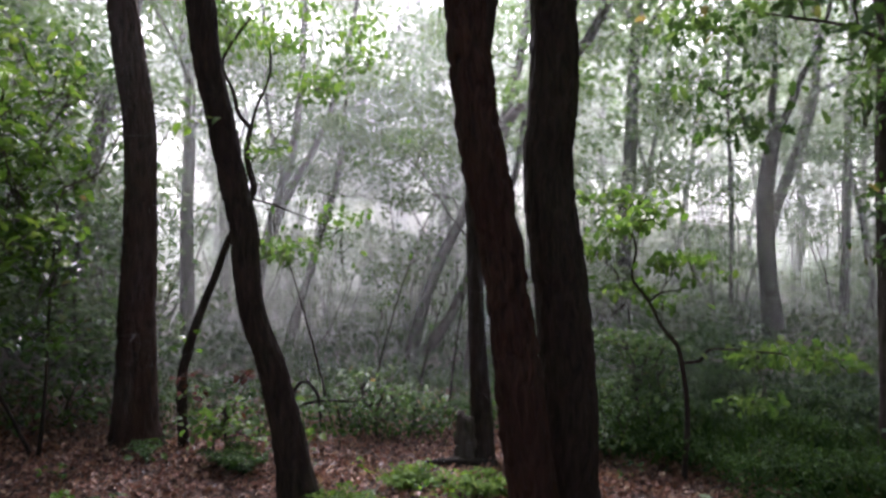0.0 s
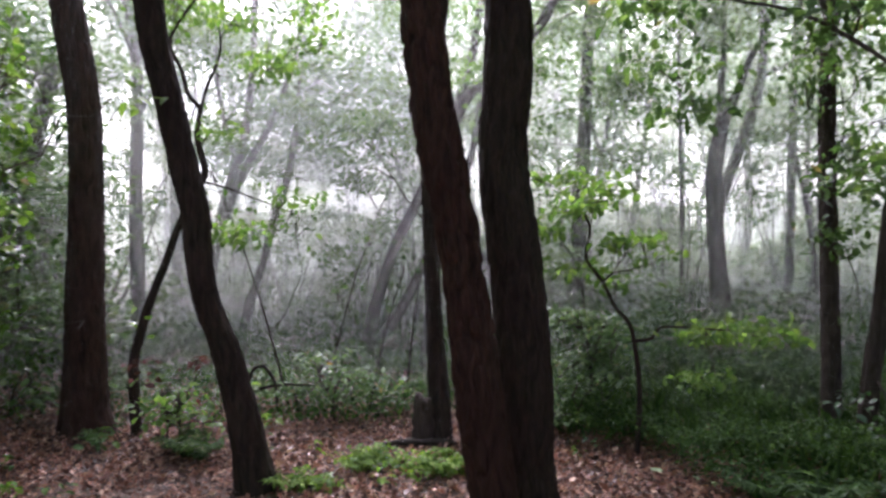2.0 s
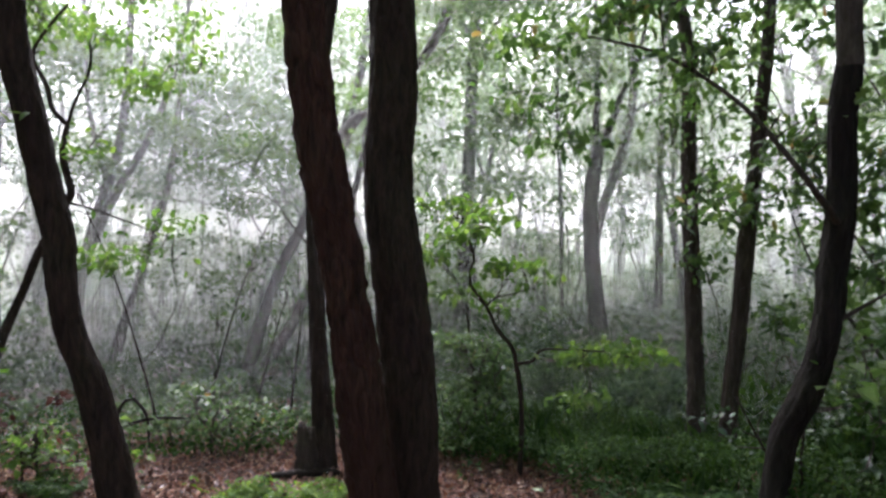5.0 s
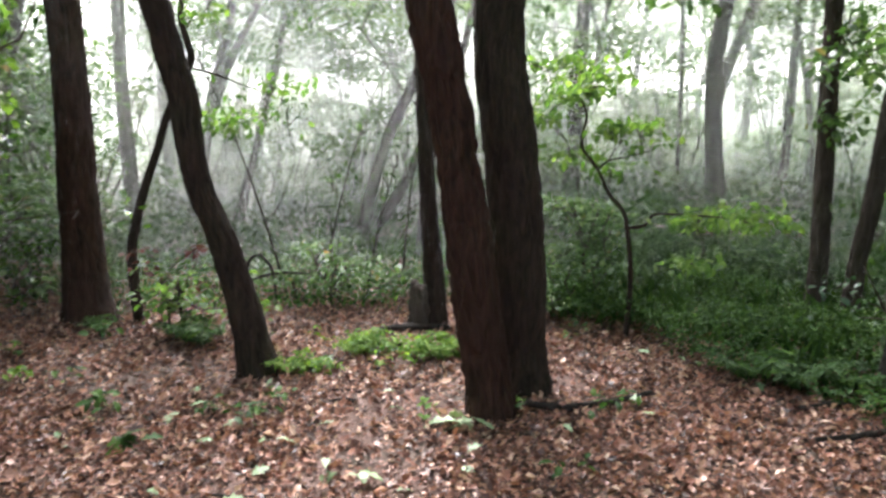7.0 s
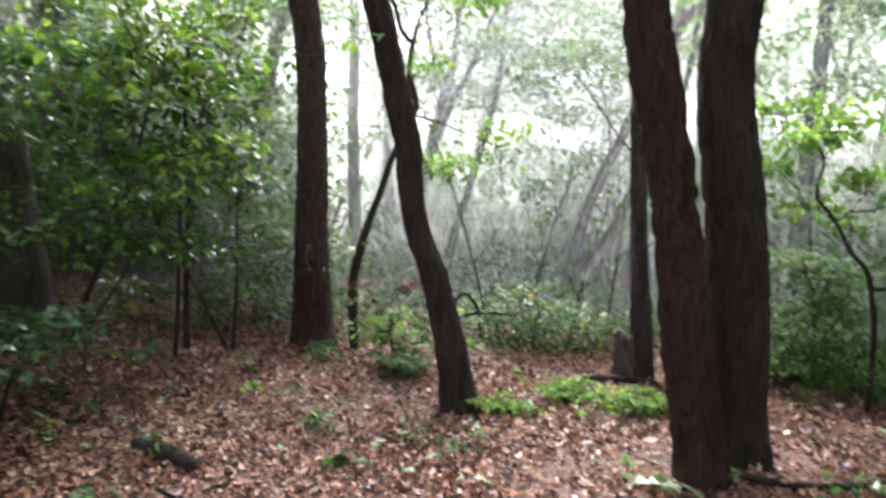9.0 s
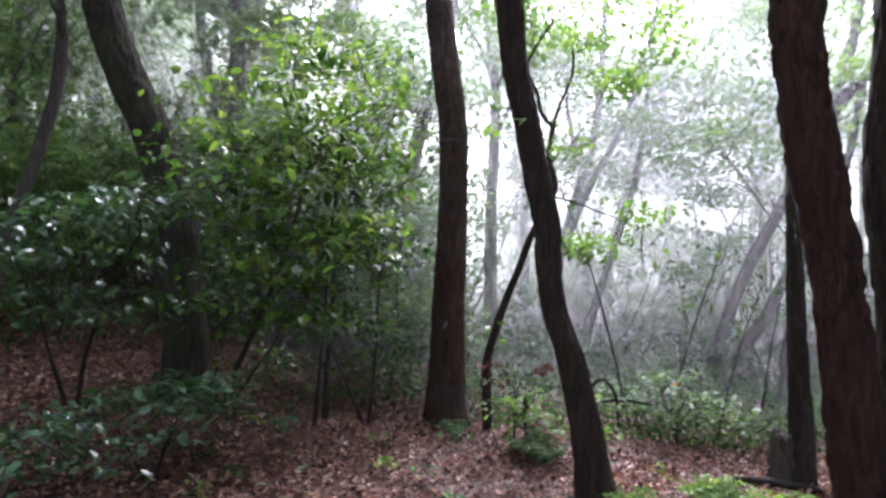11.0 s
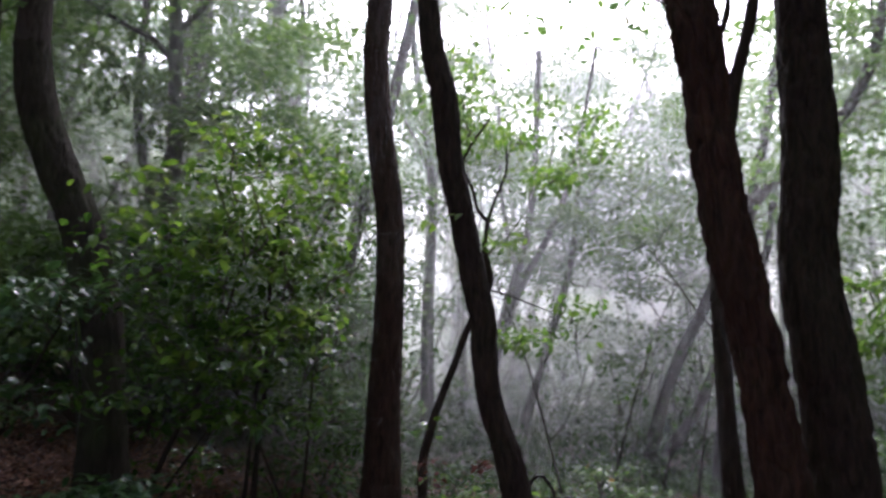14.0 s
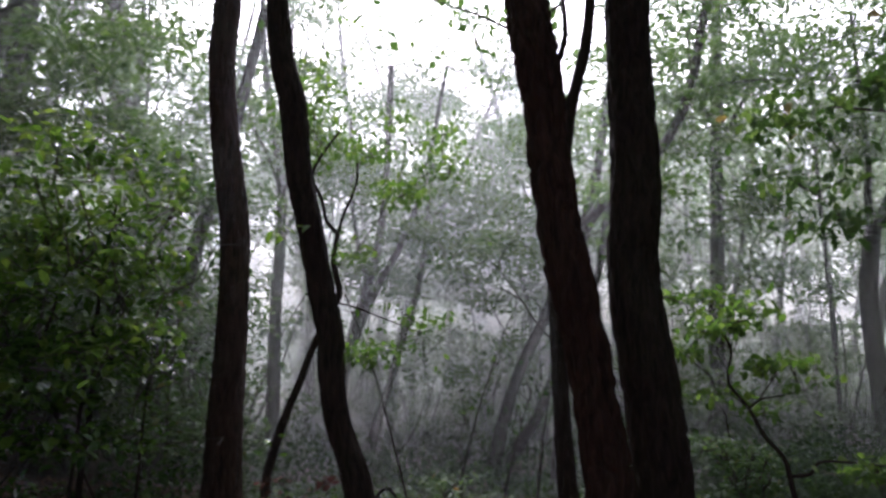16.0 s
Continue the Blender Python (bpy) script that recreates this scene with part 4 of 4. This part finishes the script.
wood_tree([tapered([(0.3, 9.0, 0.0), (0.5, 8.98, 1.8), (0.7, 8.97, 3.2), (1.24, 8.91, 3.87), (1.7, 8.84, 4.28), (1.95, 8.79, 4.66), (2.14, 8.74, 5.19), (2.5, 8.7, 6.8)], 0.085, 0.05)], "thin tree bending aside in the mist", BARK_GREY, None, 700)


wood_tree([tapered([(-0.2, 16.2, 0.0), (-0.1, 16.2, 2.0), (0.2, 16.1, 4.0), (0.3, 16.0, 6.0), (0.5, 16.0, 7.6)], 0.09, 0.03),
           tapered([(0.1, 16.15, 3.0), (-0.8, 16.2, 4.4), (-1.6, 16.4, 5.6)], 0.05, 0.02), tapered([(0.2, 16.1, 4.0), (1.1, 16.0, 5.0), (1.9, 15.8, 5.8)], 0.05, 0.02)],
          "spreading misty tree with layered pale foliage", BARK_FAR,
          np.vstack([cloud(9, (-8, 7), (7, 16), (15, 17.5)), cloud(22, (-8, 5), (15, 23), (15, 17))]), 900, 0.15, per=70)
wood_tree([tapered([(-3.6, 16.4, 0.0), (-3.5, 16.4, 2.0), (-3.1, 16.4, 3.8), (-3.0, 16.3, 5.4), (-2.8, 16.2, 6.8)], 0.09, 0.03),
           tapered([(-3.2, 16.4, 3.4), (-4.2, 16.2, 4.6), (-4.9, 16.0, 5.6)], 0.05, 0.02), tapered([(-3.1, 16.4, 3.9), (-2.2, 16.4, 4.9), (-1.5, 16.5, 5.6)], 0.05, 0.02)],
          "spreading misty tree with layered pale foliage", BARK_FAR,
          np.vstack([cloud(26, (5, 19), (6, 15), (15, 17.5)), cloud(28, (5, 20), (14, 23), (15, 17))]), 900, 0.15, per=70)


rng = np.random.default_rng(101)


# ---- the wood beyond: a few kinds of tree, set round the glade ----
def forest_kind(k, clumps=34, per=70, size=0.105, leaf="broad"):
    """One kind of slender tree; it is built at the origin and then set in its own place, and repeats are copies of it."""
    t = thing("tree", 0, 0, 0, "slender grey tree fading into the mist", "tree", "misty far trees")
    h = (11, 9, 12, 8, 10)[k]
    lean = rng.normal(0, 1.1, 2)
    r = (0.1, 0.075, 0.12, 0.06, 0.09)[k]
    w = rng.normal(0, 0.22, (3, 2))
    trunk = [(0, 0, -0.3, r * 1.2), (lean[0] * 0.08 + w[0, 0], lean[1] * 0.08 + w[0, 1], h * 0.18, r), (lean[0] * 0.3 + w[1, 0], lean[1] * 0.3 + w[1, 1], h * 0.4, r * 0.8),
             (lean[0] * 0.6 + w[2, 0], lean[1] * 0.6 + w[2, 1], h * 0.68, r * 0.55), (lean[0], lean[1], h, r * 0.2)]
    stem("trunk", trunk, BARK_FAR, t, segs=9, step=0.35, knots=0.15, seed=k)
    line = spline(trunk, 0.3)
    ends = []
    for j in range(8):
        p = line[int(rng.uniform(0.28, 0.95) * (len(line) - 1))]
        a = rng.uniform(0, 2 * np.pi)
        bl = branch_line(p[:3], (np.cos(a), np.sin(a), 0.9), rng.uniform(1.4, 3.2), p[3] * 0.55, 0.3, lift=0.06)
        stem("limb", bl, BARK_FAR, t, segs=5, step=0.35)
        ends += [b[:3] for b in bl[2:]]
    ends = np.array(ends)
    c = ends[rng.permutation(len(ends))[:clumps]]
    c = c + rng.normal(0, 0.5, c.shape)
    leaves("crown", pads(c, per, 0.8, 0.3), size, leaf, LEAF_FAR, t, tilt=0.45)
    return t


kinds = [forest_kind(k) for k in range(5)]
taken = []


def set_forest(count, r0, r1, b0, b1, gap):
    made = 0
    for _ in range(count * 30):
        b, r = rng.uniform(b0, b1), math.sqrt(rng.uniform(r0**2, r1**2))
        x, y = -math.sin(math.radians(b)) * r, math.cos(math.radians(b)) * r
        if any((x - p) ** 2 + (y - q) ** 2 < gap**2 for p, q in taken):
            continue
        taken.append((x, y))
        m = pose(x, y, float(ground_height(x, y)), 0, 0, rng.uniform(0, 360)) @ Matrix.Scale(rng.uniform(0.8, 1.25), 4)
        k = kinds[int(rng.integers(len(kinds)))]
        if not k.get("placed"):
            k.matrix_basis = m
            k["placed"] = True
        else:
            c = copy_thing(k, m)
            c.matrix_basis = m
        made += 1
        if made == count:
            break


set_forest(19, 13.5, 20, -52, -8, 1.8)
set_forest(4, 13.5, 21, -8, 0, 1.7)
set_forest(7, 13.5, 21, 2, 20, 1.8)
set_forest(14, 11.5, 20, 16, 38, 2.0)
set_forest(24, 9.5, 20, 38, 74, 1.6)
# added left of the view to shade the slope
set_forest(7, 8, 11, 56, 86, 1.8)
near_kinds = kinds
kinds = [forest_kind(k, 32, 46, 0.22, "blade") for k in range(5)]
set_forest(35, 20, 36, -56, -9, 2.0)
set_forest(12, 21, 38, -8, 18, 2.0)
set_forest(24, 21, 36, 16, 74, 2.4)
set_forest(26, 15, 28, 41, 82, 1.5)
# unseen trees behind and right of the stand, added to dim the trunk fronts
set_forest(30, 6, 17, 88, 296, 2.2)
set_forest(14, 7, 15, -88, -50, 1.5)


def shrub_kind(k):
    """A young beech or hazel, leafy from the ground up."""
    t = thing("young_tree", 0, 0, 0, "leafy young tree in the understorey, pale in the mist", "young tree", "understorey")
    h = (3.2, 2.4, 4.0)[k]
    ends = []
    for j in range(4):
        a = rng.uniform(0, 6.28)
        bl = branch_line((0.1 * np.cos(a), 0.1 * np.sin(a), -0.1), (0.35 * np.cos(a), 0.35 * np.sin(a), 1), h * rng.uniform(0.75, 1.05), 0.025, 0.14, 7)
        stem("stem", bl, BARK_FAR, t, segs=5, step=0.35)
        ends += [b[:3] for b in bl[2:]]
    ends = np.array(ends)
    c = ends[rng.permutation(len(ends))[:13]] + rng.normal(0, 0.3, (13, 3))
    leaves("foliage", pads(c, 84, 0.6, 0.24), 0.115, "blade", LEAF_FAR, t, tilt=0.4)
    return t


kinds = [shrub_kind(k) for k in range(3)]
taken = []
set_forest(22, 12.8, 18, -46, -6, 1.3)
set_forest(16, 13.5, 18, -8, 18, 1.2)
set_forest(11, 9.5, 14, 21.5, 36, 1.3)
set_forest(20, 7.5, 12, 44, 80, 1.1)
set_forest(26, 15, 26, -52, 40, 1.9)
set_forest(40, 9, 20, 34, 74, 1.2)
# unseen young trees behind and to the right, also added to block light
set_forest(26, 4.5, 9, 88, 292, 1.3)
set_forest(20, 6, 12, -86, -48, 1.0)
set_forest(8, 9, 13, 27.5, 45, 0.75)
kinds, rng = near_kinds, np.random.default_rng(109)
set_forest(6, 10.5, 16, 42, 56, 0.9)


rng = np.random.default_rng(102)


# ---- undergrowth ----
def undergrowth(name, label, n, area, height, size, kind, mat, keep, **kw):
    x, y = rng.uniform(area[0], area[1], n), rng.uniform(area[2], area[3], n)
    ok = keep(x, y)
    x, y = x[ok], y[ok]
    mound = value_noise(x * 1.3 + 40, y * 1.3 + 40, 12) * 0.75 + value_noise(x * 4 + 40, y * 4 + 40, 13) * 0.4
    z = ground_height(x, y) + height * (0.35 + 1.5 * mound**2.2) * np.sqrt(rng.random(len(x)))
    ob = leaves(name, np.stack([x, y, z], -1), size, kind, mat, **kw)
    return tagged(ob, label, "undergrowth", kind="stuff")


def right_bank(x, y):
    edge = np.where(y < 5.2, 1.75 + (5.2 - y) * 0.42, np.where(y < 6.1, 1.75 - (y - 5.2) * 1.2, 0.6))
    return (x > edge + 0.25 * (value_noise(x * 2 + 9, y * 2 + 9, 21) - 0.5)) & (y > 3.0)


def middle_bank(x, y):
    return (y > 6.15 + 0.5 * value_noise(x * 1.5 + 9, y + 9, 22)) & (np.hypot(x - 0.3, y - 5.8) > 0.4)


def slope_bank(x, y):
    return (y > 6.6 + 0.8 * value_noise(x * 1.2 + 19, y + 9, 23)) & (value_noise(x * 0.8 + 33, y * 0.8 + 31, 24) > 0.52)


undergrowth("undergrowth", "low green brambles and herbs covering the ground", 115000, (0.5, 6.5, 3.0, 9.0), 0.24, 0.036, "blade", LEAF_LOW, right_bank, tilt=0.4)
undergrowth("undergrowth", "mounds of dark green shrubs in the undergrowth", 17000, (1.0, 9.0, 6.4, 10.5), 0.6, 0.062, "ovate", LEAF_LOW, lambda x, y: value_noise(x * 0.8 + 71, y * 0.9 + 17, 31) > 0.45, tilt=0.4)
undergrowth("undergrowth", "green brambles under the far trees", 26000, (1, 13, 8, 17), 0.6, 0.09, "blade", LEAF_LOW, lambda x, y: y > 8.5)
undergrowth("undergrowth", "leafy herbs along the edge of the litter", 14000, (-3.5, 1.6, 6.0, 10.5), 0.3, 0.055, "ovate", LEAF_LOW, middle_bank)
undergrowth("undergrowth", "misty green brambles in the hollow", 9000, (-5, 2, 9, 17), 0.4, 0.09, "blade", LEAF_LOW, lambda x, y: y > 9)
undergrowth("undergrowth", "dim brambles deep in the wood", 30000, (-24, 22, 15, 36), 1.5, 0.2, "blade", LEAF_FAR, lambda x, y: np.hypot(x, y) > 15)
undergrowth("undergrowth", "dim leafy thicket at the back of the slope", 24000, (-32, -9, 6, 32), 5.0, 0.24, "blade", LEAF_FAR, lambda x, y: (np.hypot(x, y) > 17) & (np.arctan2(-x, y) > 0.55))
undergrowth("undergrowth", "patches of herbs on the leafy slope", 16000, (-14, -2.6, 4, 14), 0.5, 0.075, "blade", LEAF_LOW, slope_bank)


undergrowth("undergrowth", "dark leafy thicket on the shaded slope", 12000, (-15, -5.4, 3.0, 12), 0.7, 0.09, "ovate", LEAF_LOW, lambda x, y: (np.hypot(x + 4.6, y - 4.97) > 1.1) & (np.arctan2(-x, y) > 0.68) & (value_noise(x * 0.7 + 53, y * 0.7 + 5, 27) > 0.5))


def grass():
    n = 3600
    x, y = rng.uniform(1.0, 6.0, n), rng.uniform(4.0, 8.5, n)
    ok = right_bank(x - 0.3, y)
    x, y = x[ok], y[ok]
    v, f = leaf_arrays(np.stack([x, y, ground_height(x, y)], -1), 0.3, "needle", tilt=0.4, droop=-1.15)
    tagged(mesh_object("grass", v, f, LEAF_LOW, smooth=False), "tufts of fresh green woodland grass", "grass", kind="stuff")


grass()


rng = np.random.default_rng(103)


# ---- small plants on the litter ----
def fern(x, y, size, n, label, mat=FERN):
    z = float(ground_height(x, y))
    t = thing("fern", x, y, z, label, "fern", "ferns")
    for k in range(n):
        a = 2 * np.pi * k / n + rng.normal(0, 0.3)
        d = np.array([np.cos(a), np.sin(a), 0])
        s = np.linspace(0.12, 1, 16)
        L = size * rng.uniform(0.7, 1.2)
        spine = np.array([x, y, z + 0.02]) + d * (s * L)[:, None] + np.array([0, 0, 1]) * (L * (1.55 * s - 1.05 * s**2))[:, None]
        P, H = [], []
        for q, side in ((spine, 1.35), (spine, -1.35)):
            P.append(q)
            H.append(np.full(len(q), a + side))
        size_at = np.tile(L * 0.36 * np.sin(np.pi * (0.15 + 0.82 * s)), 2)
        v, f = leaf_arrays(np.vstack(P), size_at, "pinna", tilt=0.18, droop=0.15, heading=np.concatenate(H))
        sv, sf = joined([tube([(x, y, z - 0.01, 0.004), *[(*q, 0.003) for q in spine[::3]], (*spine[-1], 0.001)], segs=4, step=0.1)])
        mesh_object("frond", np.vstack([v, sv]), np.vstack([f, sf + len(v)]), mat, t, smooth=False)
    return t


def herb_clump(x, y, wide, tall, n):
    """A low mound of bright leaflets on short stems, with a few fronds arching out of it."""
    z = float(ground_height(x, y))
    t = thing("herb_clump", x, y, z, "mound of bright green leaflets growing in leaf litter", "herb", "herb clumps")
    ends = in_blob(n // 9, (x, y, z + tall * 0.55), (wide, wide * 0.7, tall * 0.55))
    ends[:, 2] = np.maximum(ends[:, 2], z + 0.03)
    v, f = joined([tube([(x + 0.4 * (e[0] - x), y + 0.4 * (e[1] - y), z - 0.02, 0.003), (*(0.4 * np.array([x, y, z]) + 0.6 * e), 0.0025), (*e, 0.0015)], segs=4, step=0.08) for e in ends])
    tagged(mesh_object("stem", v, f, FERN, t), kind="stuff")
    leaves("foliage", sprays(ends, 9, 0.05, 0.5), 0.05, "ovate", FERN, t, tilt=0.35)


for x, y, wide, tall, n in ((-0.66, 4.7, 0.13, 0.1, 170), (-0.5, 4.66, 0.1, 0.08, 110), (-0.24, 5.1, 0.2, 0.17, 300), (0.0, 5.14, 0.12, 0.1, 110), (0.22, 4.98, 0.17, 0.15, 240), (0.38, 4.9, 0.12, 0.1, 120)):
    herb_clump(x, y, wide, tall, n)
for x, y, n in ((-0.72, 4.6, 7), (-0.3, 4.98, 7), (0.3, 4.84, 7)):
    fern(x, y, rng.uniform(0.17, 0.22), n, "small bright green fern growing in leaf litter")
for x, y, s, n in ((-1.45, 5.3, 0.3, 12), (-1.62, 5.45, 0.26, 9), (2.15, 4.15, 0.26, 10), (2.35, 3.98, 0.3, 11), (2.62, 3.9, 0.28, 10), (-2.3, 5.6, 0.22, 8), (2.95, 3.45, 0.28, 10)):
    fern(x, y, s, n, "dark green fern growing in leaf litter", LEAF_LOW)


def seedling(x, y, mat=LEAF_LOW, n=14, size=0.07):
    z = float(ground_height(x, y))
    t = thing("seedling", x, y, z, "tiny leafy seedling in the leaf litter", "seedling", "seedlings")
    stem("stem", [(x, y, z - 0.02, 0.004), (x + 0.01, y, z + 0.06, 0.003), (x, y, z + 0.12, 0.002)], TWIG, t, segs=5, step=0.03)
    leaves("foliage", in_blob(n, (x, y, z + 0.1), (0.12, 0.12, 0.06)), size, "ovate", mat, t, tilt=0.3)


for _ in range(36):
    seedling(rng.uniform(-4.2, 1.5), rng.uniform(2.6, 5.8), LEAF_LOW if rng.random() < 0.75 else FERN, int(rng.integers(6, 18)), rng.uniform(0.05, 0.08))

# large pale leaves lying at the foot of the leaning oak and on the litter
for x, y, n in ((0.4, 3.64, 9), (-0.23, 3.06, 5), (-0.9, 3.93, 4), (-1.34, 3.5, 5)):
    z = float(ground_height(x, y))
    t = thing("pale_plant", x, y, z, "low plant with broad pale green leaves", "plant", "pale plants")
    leaves("foliage", in_blob(n, (x, y, z + 0.06), (0.13, 0.08, 0.03)), 0.19 if n == 9 else 0.13, "lobed", PALE_LEAF if y < 3.8 and n != 5 or n == 5 and x > -1 else LEAF_LOW, t, tilt=0.3)


# ---- fallen branches ----
def fallen(points, r, label, seed):
    pts = [(x, y, float(ground_height(x, y)) + 0.6 * r + h, r * q) for x, y, h, q in points]
    v, f = joined([tube(pts, segs=12, step=0.04, ridge=0.006, knots=0.3, seed=seed)])
    tagged(mesh_object("fallen_branch", v, f, DEADWOOD), label, "branch", "fallen branches")


fallen([(0.64, 3.93, 0.03, 0.7), (0.8, 3.84, 0.035, 1), (0.94, 3.81, 0.03, 1.1), (1.27, 3.9, 0.03, 1.0), (1.48, 3.98, 0.04, 0.6)], 0.02, "dark rotten branch lying on leaf litter", 3)
fallen([(2.04, 3.27, 0.02, 0.8), (2.32, 3.28, 0.03, 1.1), (2.65, 3.36, 0.03, 1.2), (2.95, 3.42, 0.02, 1.0)], 0.014, "dark rotten branch lying on leaf litter", 4)
fallen([(2.2, 3.68, 0.01, 0.7), (2.55, 3.72, 0.02, 1), (2.95, 3.7, 0.01, 0.7)], 0.02, "thin dark stick lying on leaf litter", 5)
fallen([(-2.45, 3.35, 0.01, 0.8), (-2.2, 3.27, 0.02, 1.1), (-1.98, 3.2, 0.01, 0.9)], 0.04, "short dark piece of rotten wood on leaf litter", 6)
fallen([(-1.35, 6.4, 0.1, 0.8), (-1.33, 6.41, 0.4, 1), (-1.27, 6.42, 0.5, 1), (-1.21, 6.43, 0.51, 1.1), (-1.16, 6.44, 0.45, 1), (-1.11, 6.45, 0.34, 0.7), (-1.09, 6.45, 0.1, 0.5)], 0.013, "dead arching branch caught in the undergrowth", 7)
fallen([(-1.3, 6.44, 0.3, 1), (-1.06, 6.46, 0.34, 0.9), (-0.86, 6.49, 0.33, 0.9), (-0.67, 6.52, 0.3, 0.6), (-0.52, 6.55, 0.12, 0.4)], 0.011, "thin dead stick caught in low shrubs", 9)
for k in range(26):
    x, y, a, L = rng.uniform(-4, 2.2), rng.uniform(2.2, 5.8), rng.uniform(0, 6.3), rng.uniform(0.12, 0.4)
    fallen([(x, y, 0.01, 1), (x + 0.5 * L * np.cos(a), y + 0.5 * L * np.sin(a), 0.015, 0.9), (x + L * np.cos(a + 0.2), y + L * np.sin(a + 0.2), 0.01, 0.5)], rng.uniform(0.004, 0.009), "thin dead twig on leaf litter", k)


rng = np.random.default_rng(104)


# ---- leaf litter ----
def litter():
    n = 205000
    r = rng.uniform(1.2**1.7, 9.0**1.7, n) ** (1 / 1.7)
    b = np.radians(rng.uniform(-50, 66, n))
    x, y = -np.sin(b) * r, np.cos(b) * r
    patch = 0.6 * value_noise(x * 1.1 + 50, y * 1.1 + 50, 61) + 0.4 * value_noise(x * 3.7 + 50, y * 3.7 + 50, 62)
    ok = rng.random(n) < np.clip((patch - 0.15) * 3.0, 0.3, 1)
    x, y, n = x[ok], y[ok], int(ok.sum())
    z = ground_height(x, y) + rng.uniform(0.004, 0.03, n)
    v, f = leaf_arrays(np.stack([x, y, z], -1), 0.037 * rng.lognormal(0, 0.28, n), "curled", tilt=0.42, droop=0.0)
    tagged(mesh_object("leaf_litter", v, f, LITTER, smooth=False), "carpet of fallen reddish brown oak leaves", "leaf litter", kind="stuff")
    k = 30000
    r, b = rng.uniform(0.4**1.6, 8.0**1.6, k) ** (1 / 1.6), np.radians(rng.uniform(62, 314, k))
    b[: k // 12], r[: k // 12] = np.radians(rng.uniform(-52, 68, k // 12)), rng.uniform(0.2, 1.5, k // 12)
    x, y = -np.sin(b) * r, np.cos(b) * r
    v, f = leaf_arrays(np.stack([x, y, ground_height(x, y) + rng.uniform(0.004, 0.03, k)], -1), 0.06, "blade", tilt=0.4, droop=0.0)
    tagged(mesh_object("leaf_litter", v, f, LITTER, smooth=False), "fallen brown oak leaves strewn over the forest soil", "leaf litter", kind="stuff")
    m = 80
    r, b = np.sqrt(rng.uniform(2.2**2, 5.2**2, m)), np.radians(rng.uniform(-30, 45, m))
    x, y = -np.sin(b) * r, np.cos(b) * r
    v, f = leaf_arrays(np.stack([x, y, ground_height(x, y) + 0.035], -1), 0.1, "lobed", tilt=0.25, droop=0.0)
    tagged(mesh_object("pale_leaves", v, f, PALE_LEAF, smooth=False), "scattered pale green fallen leaves", "leaf litter", kind="stuff")


litter()


rng = np.random.default_rng(105)


# ---- mist: banks of thin white strips on rings about the stand, denser with distance ----
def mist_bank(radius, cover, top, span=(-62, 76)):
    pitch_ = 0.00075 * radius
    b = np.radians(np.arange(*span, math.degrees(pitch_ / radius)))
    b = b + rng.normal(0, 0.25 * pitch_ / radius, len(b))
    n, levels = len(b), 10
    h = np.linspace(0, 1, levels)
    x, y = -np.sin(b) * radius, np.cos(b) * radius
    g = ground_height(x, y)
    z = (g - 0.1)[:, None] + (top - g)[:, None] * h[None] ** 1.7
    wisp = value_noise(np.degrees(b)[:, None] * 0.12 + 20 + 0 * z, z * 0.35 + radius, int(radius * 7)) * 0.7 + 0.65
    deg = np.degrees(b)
    # cover by bearing fits the view: stands in for side shade, glow ahead
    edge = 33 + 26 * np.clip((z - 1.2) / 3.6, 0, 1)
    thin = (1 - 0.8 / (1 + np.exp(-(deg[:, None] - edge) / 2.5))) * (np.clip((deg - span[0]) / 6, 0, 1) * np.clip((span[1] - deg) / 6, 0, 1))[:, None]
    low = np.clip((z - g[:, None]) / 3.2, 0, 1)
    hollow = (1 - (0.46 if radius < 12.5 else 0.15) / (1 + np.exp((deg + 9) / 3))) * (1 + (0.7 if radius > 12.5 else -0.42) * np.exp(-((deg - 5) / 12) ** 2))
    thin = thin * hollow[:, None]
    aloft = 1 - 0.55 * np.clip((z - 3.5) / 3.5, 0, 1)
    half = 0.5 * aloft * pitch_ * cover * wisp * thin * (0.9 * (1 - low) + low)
    side = np.stack([np.cos(b), np.sin(b), 0 * b], -1)
    c = np.stack([x[:, None] + 0 * z, y[:, None] + 0 * z, z], -1)
    v = np.stack([c - side[:, None] * half[..., None], c + side[:, None] * half[..., None]], 2).reshape(-1, 3)
    i, j = np.meshgrid(np.arange(n), np.arange(levels - 1), indexing="ij")
    a = (i * levels + j) * 2
    f = np.stack([a, a + 1, a + 3, a + 2], -1).reshape(-1, 4)
    return v, f


def mist():
    vs, fs, base = [], [], 0
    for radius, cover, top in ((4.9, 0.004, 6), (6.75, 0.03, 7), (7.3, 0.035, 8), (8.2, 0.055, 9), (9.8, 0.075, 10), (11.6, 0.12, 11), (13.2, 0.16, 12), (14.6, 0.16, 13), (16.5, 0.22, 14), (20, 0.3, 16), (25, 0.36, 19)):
        v, f = mist_bank(radius, cover, top)
        vs.append(v)
        fs.append(f + base)
        base += len(v)
    for radius, cover, span in ((7.4, 0.012, (33, 58)),):
        v, f = mist_bank(radius, cover, radius + 1, span)
        vs.append(v)
        fs.append(f + base)
        base += len(v)
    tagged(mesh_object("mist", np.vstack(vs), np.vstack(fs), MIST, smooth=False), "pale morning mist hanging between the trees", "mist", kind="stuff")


mist()
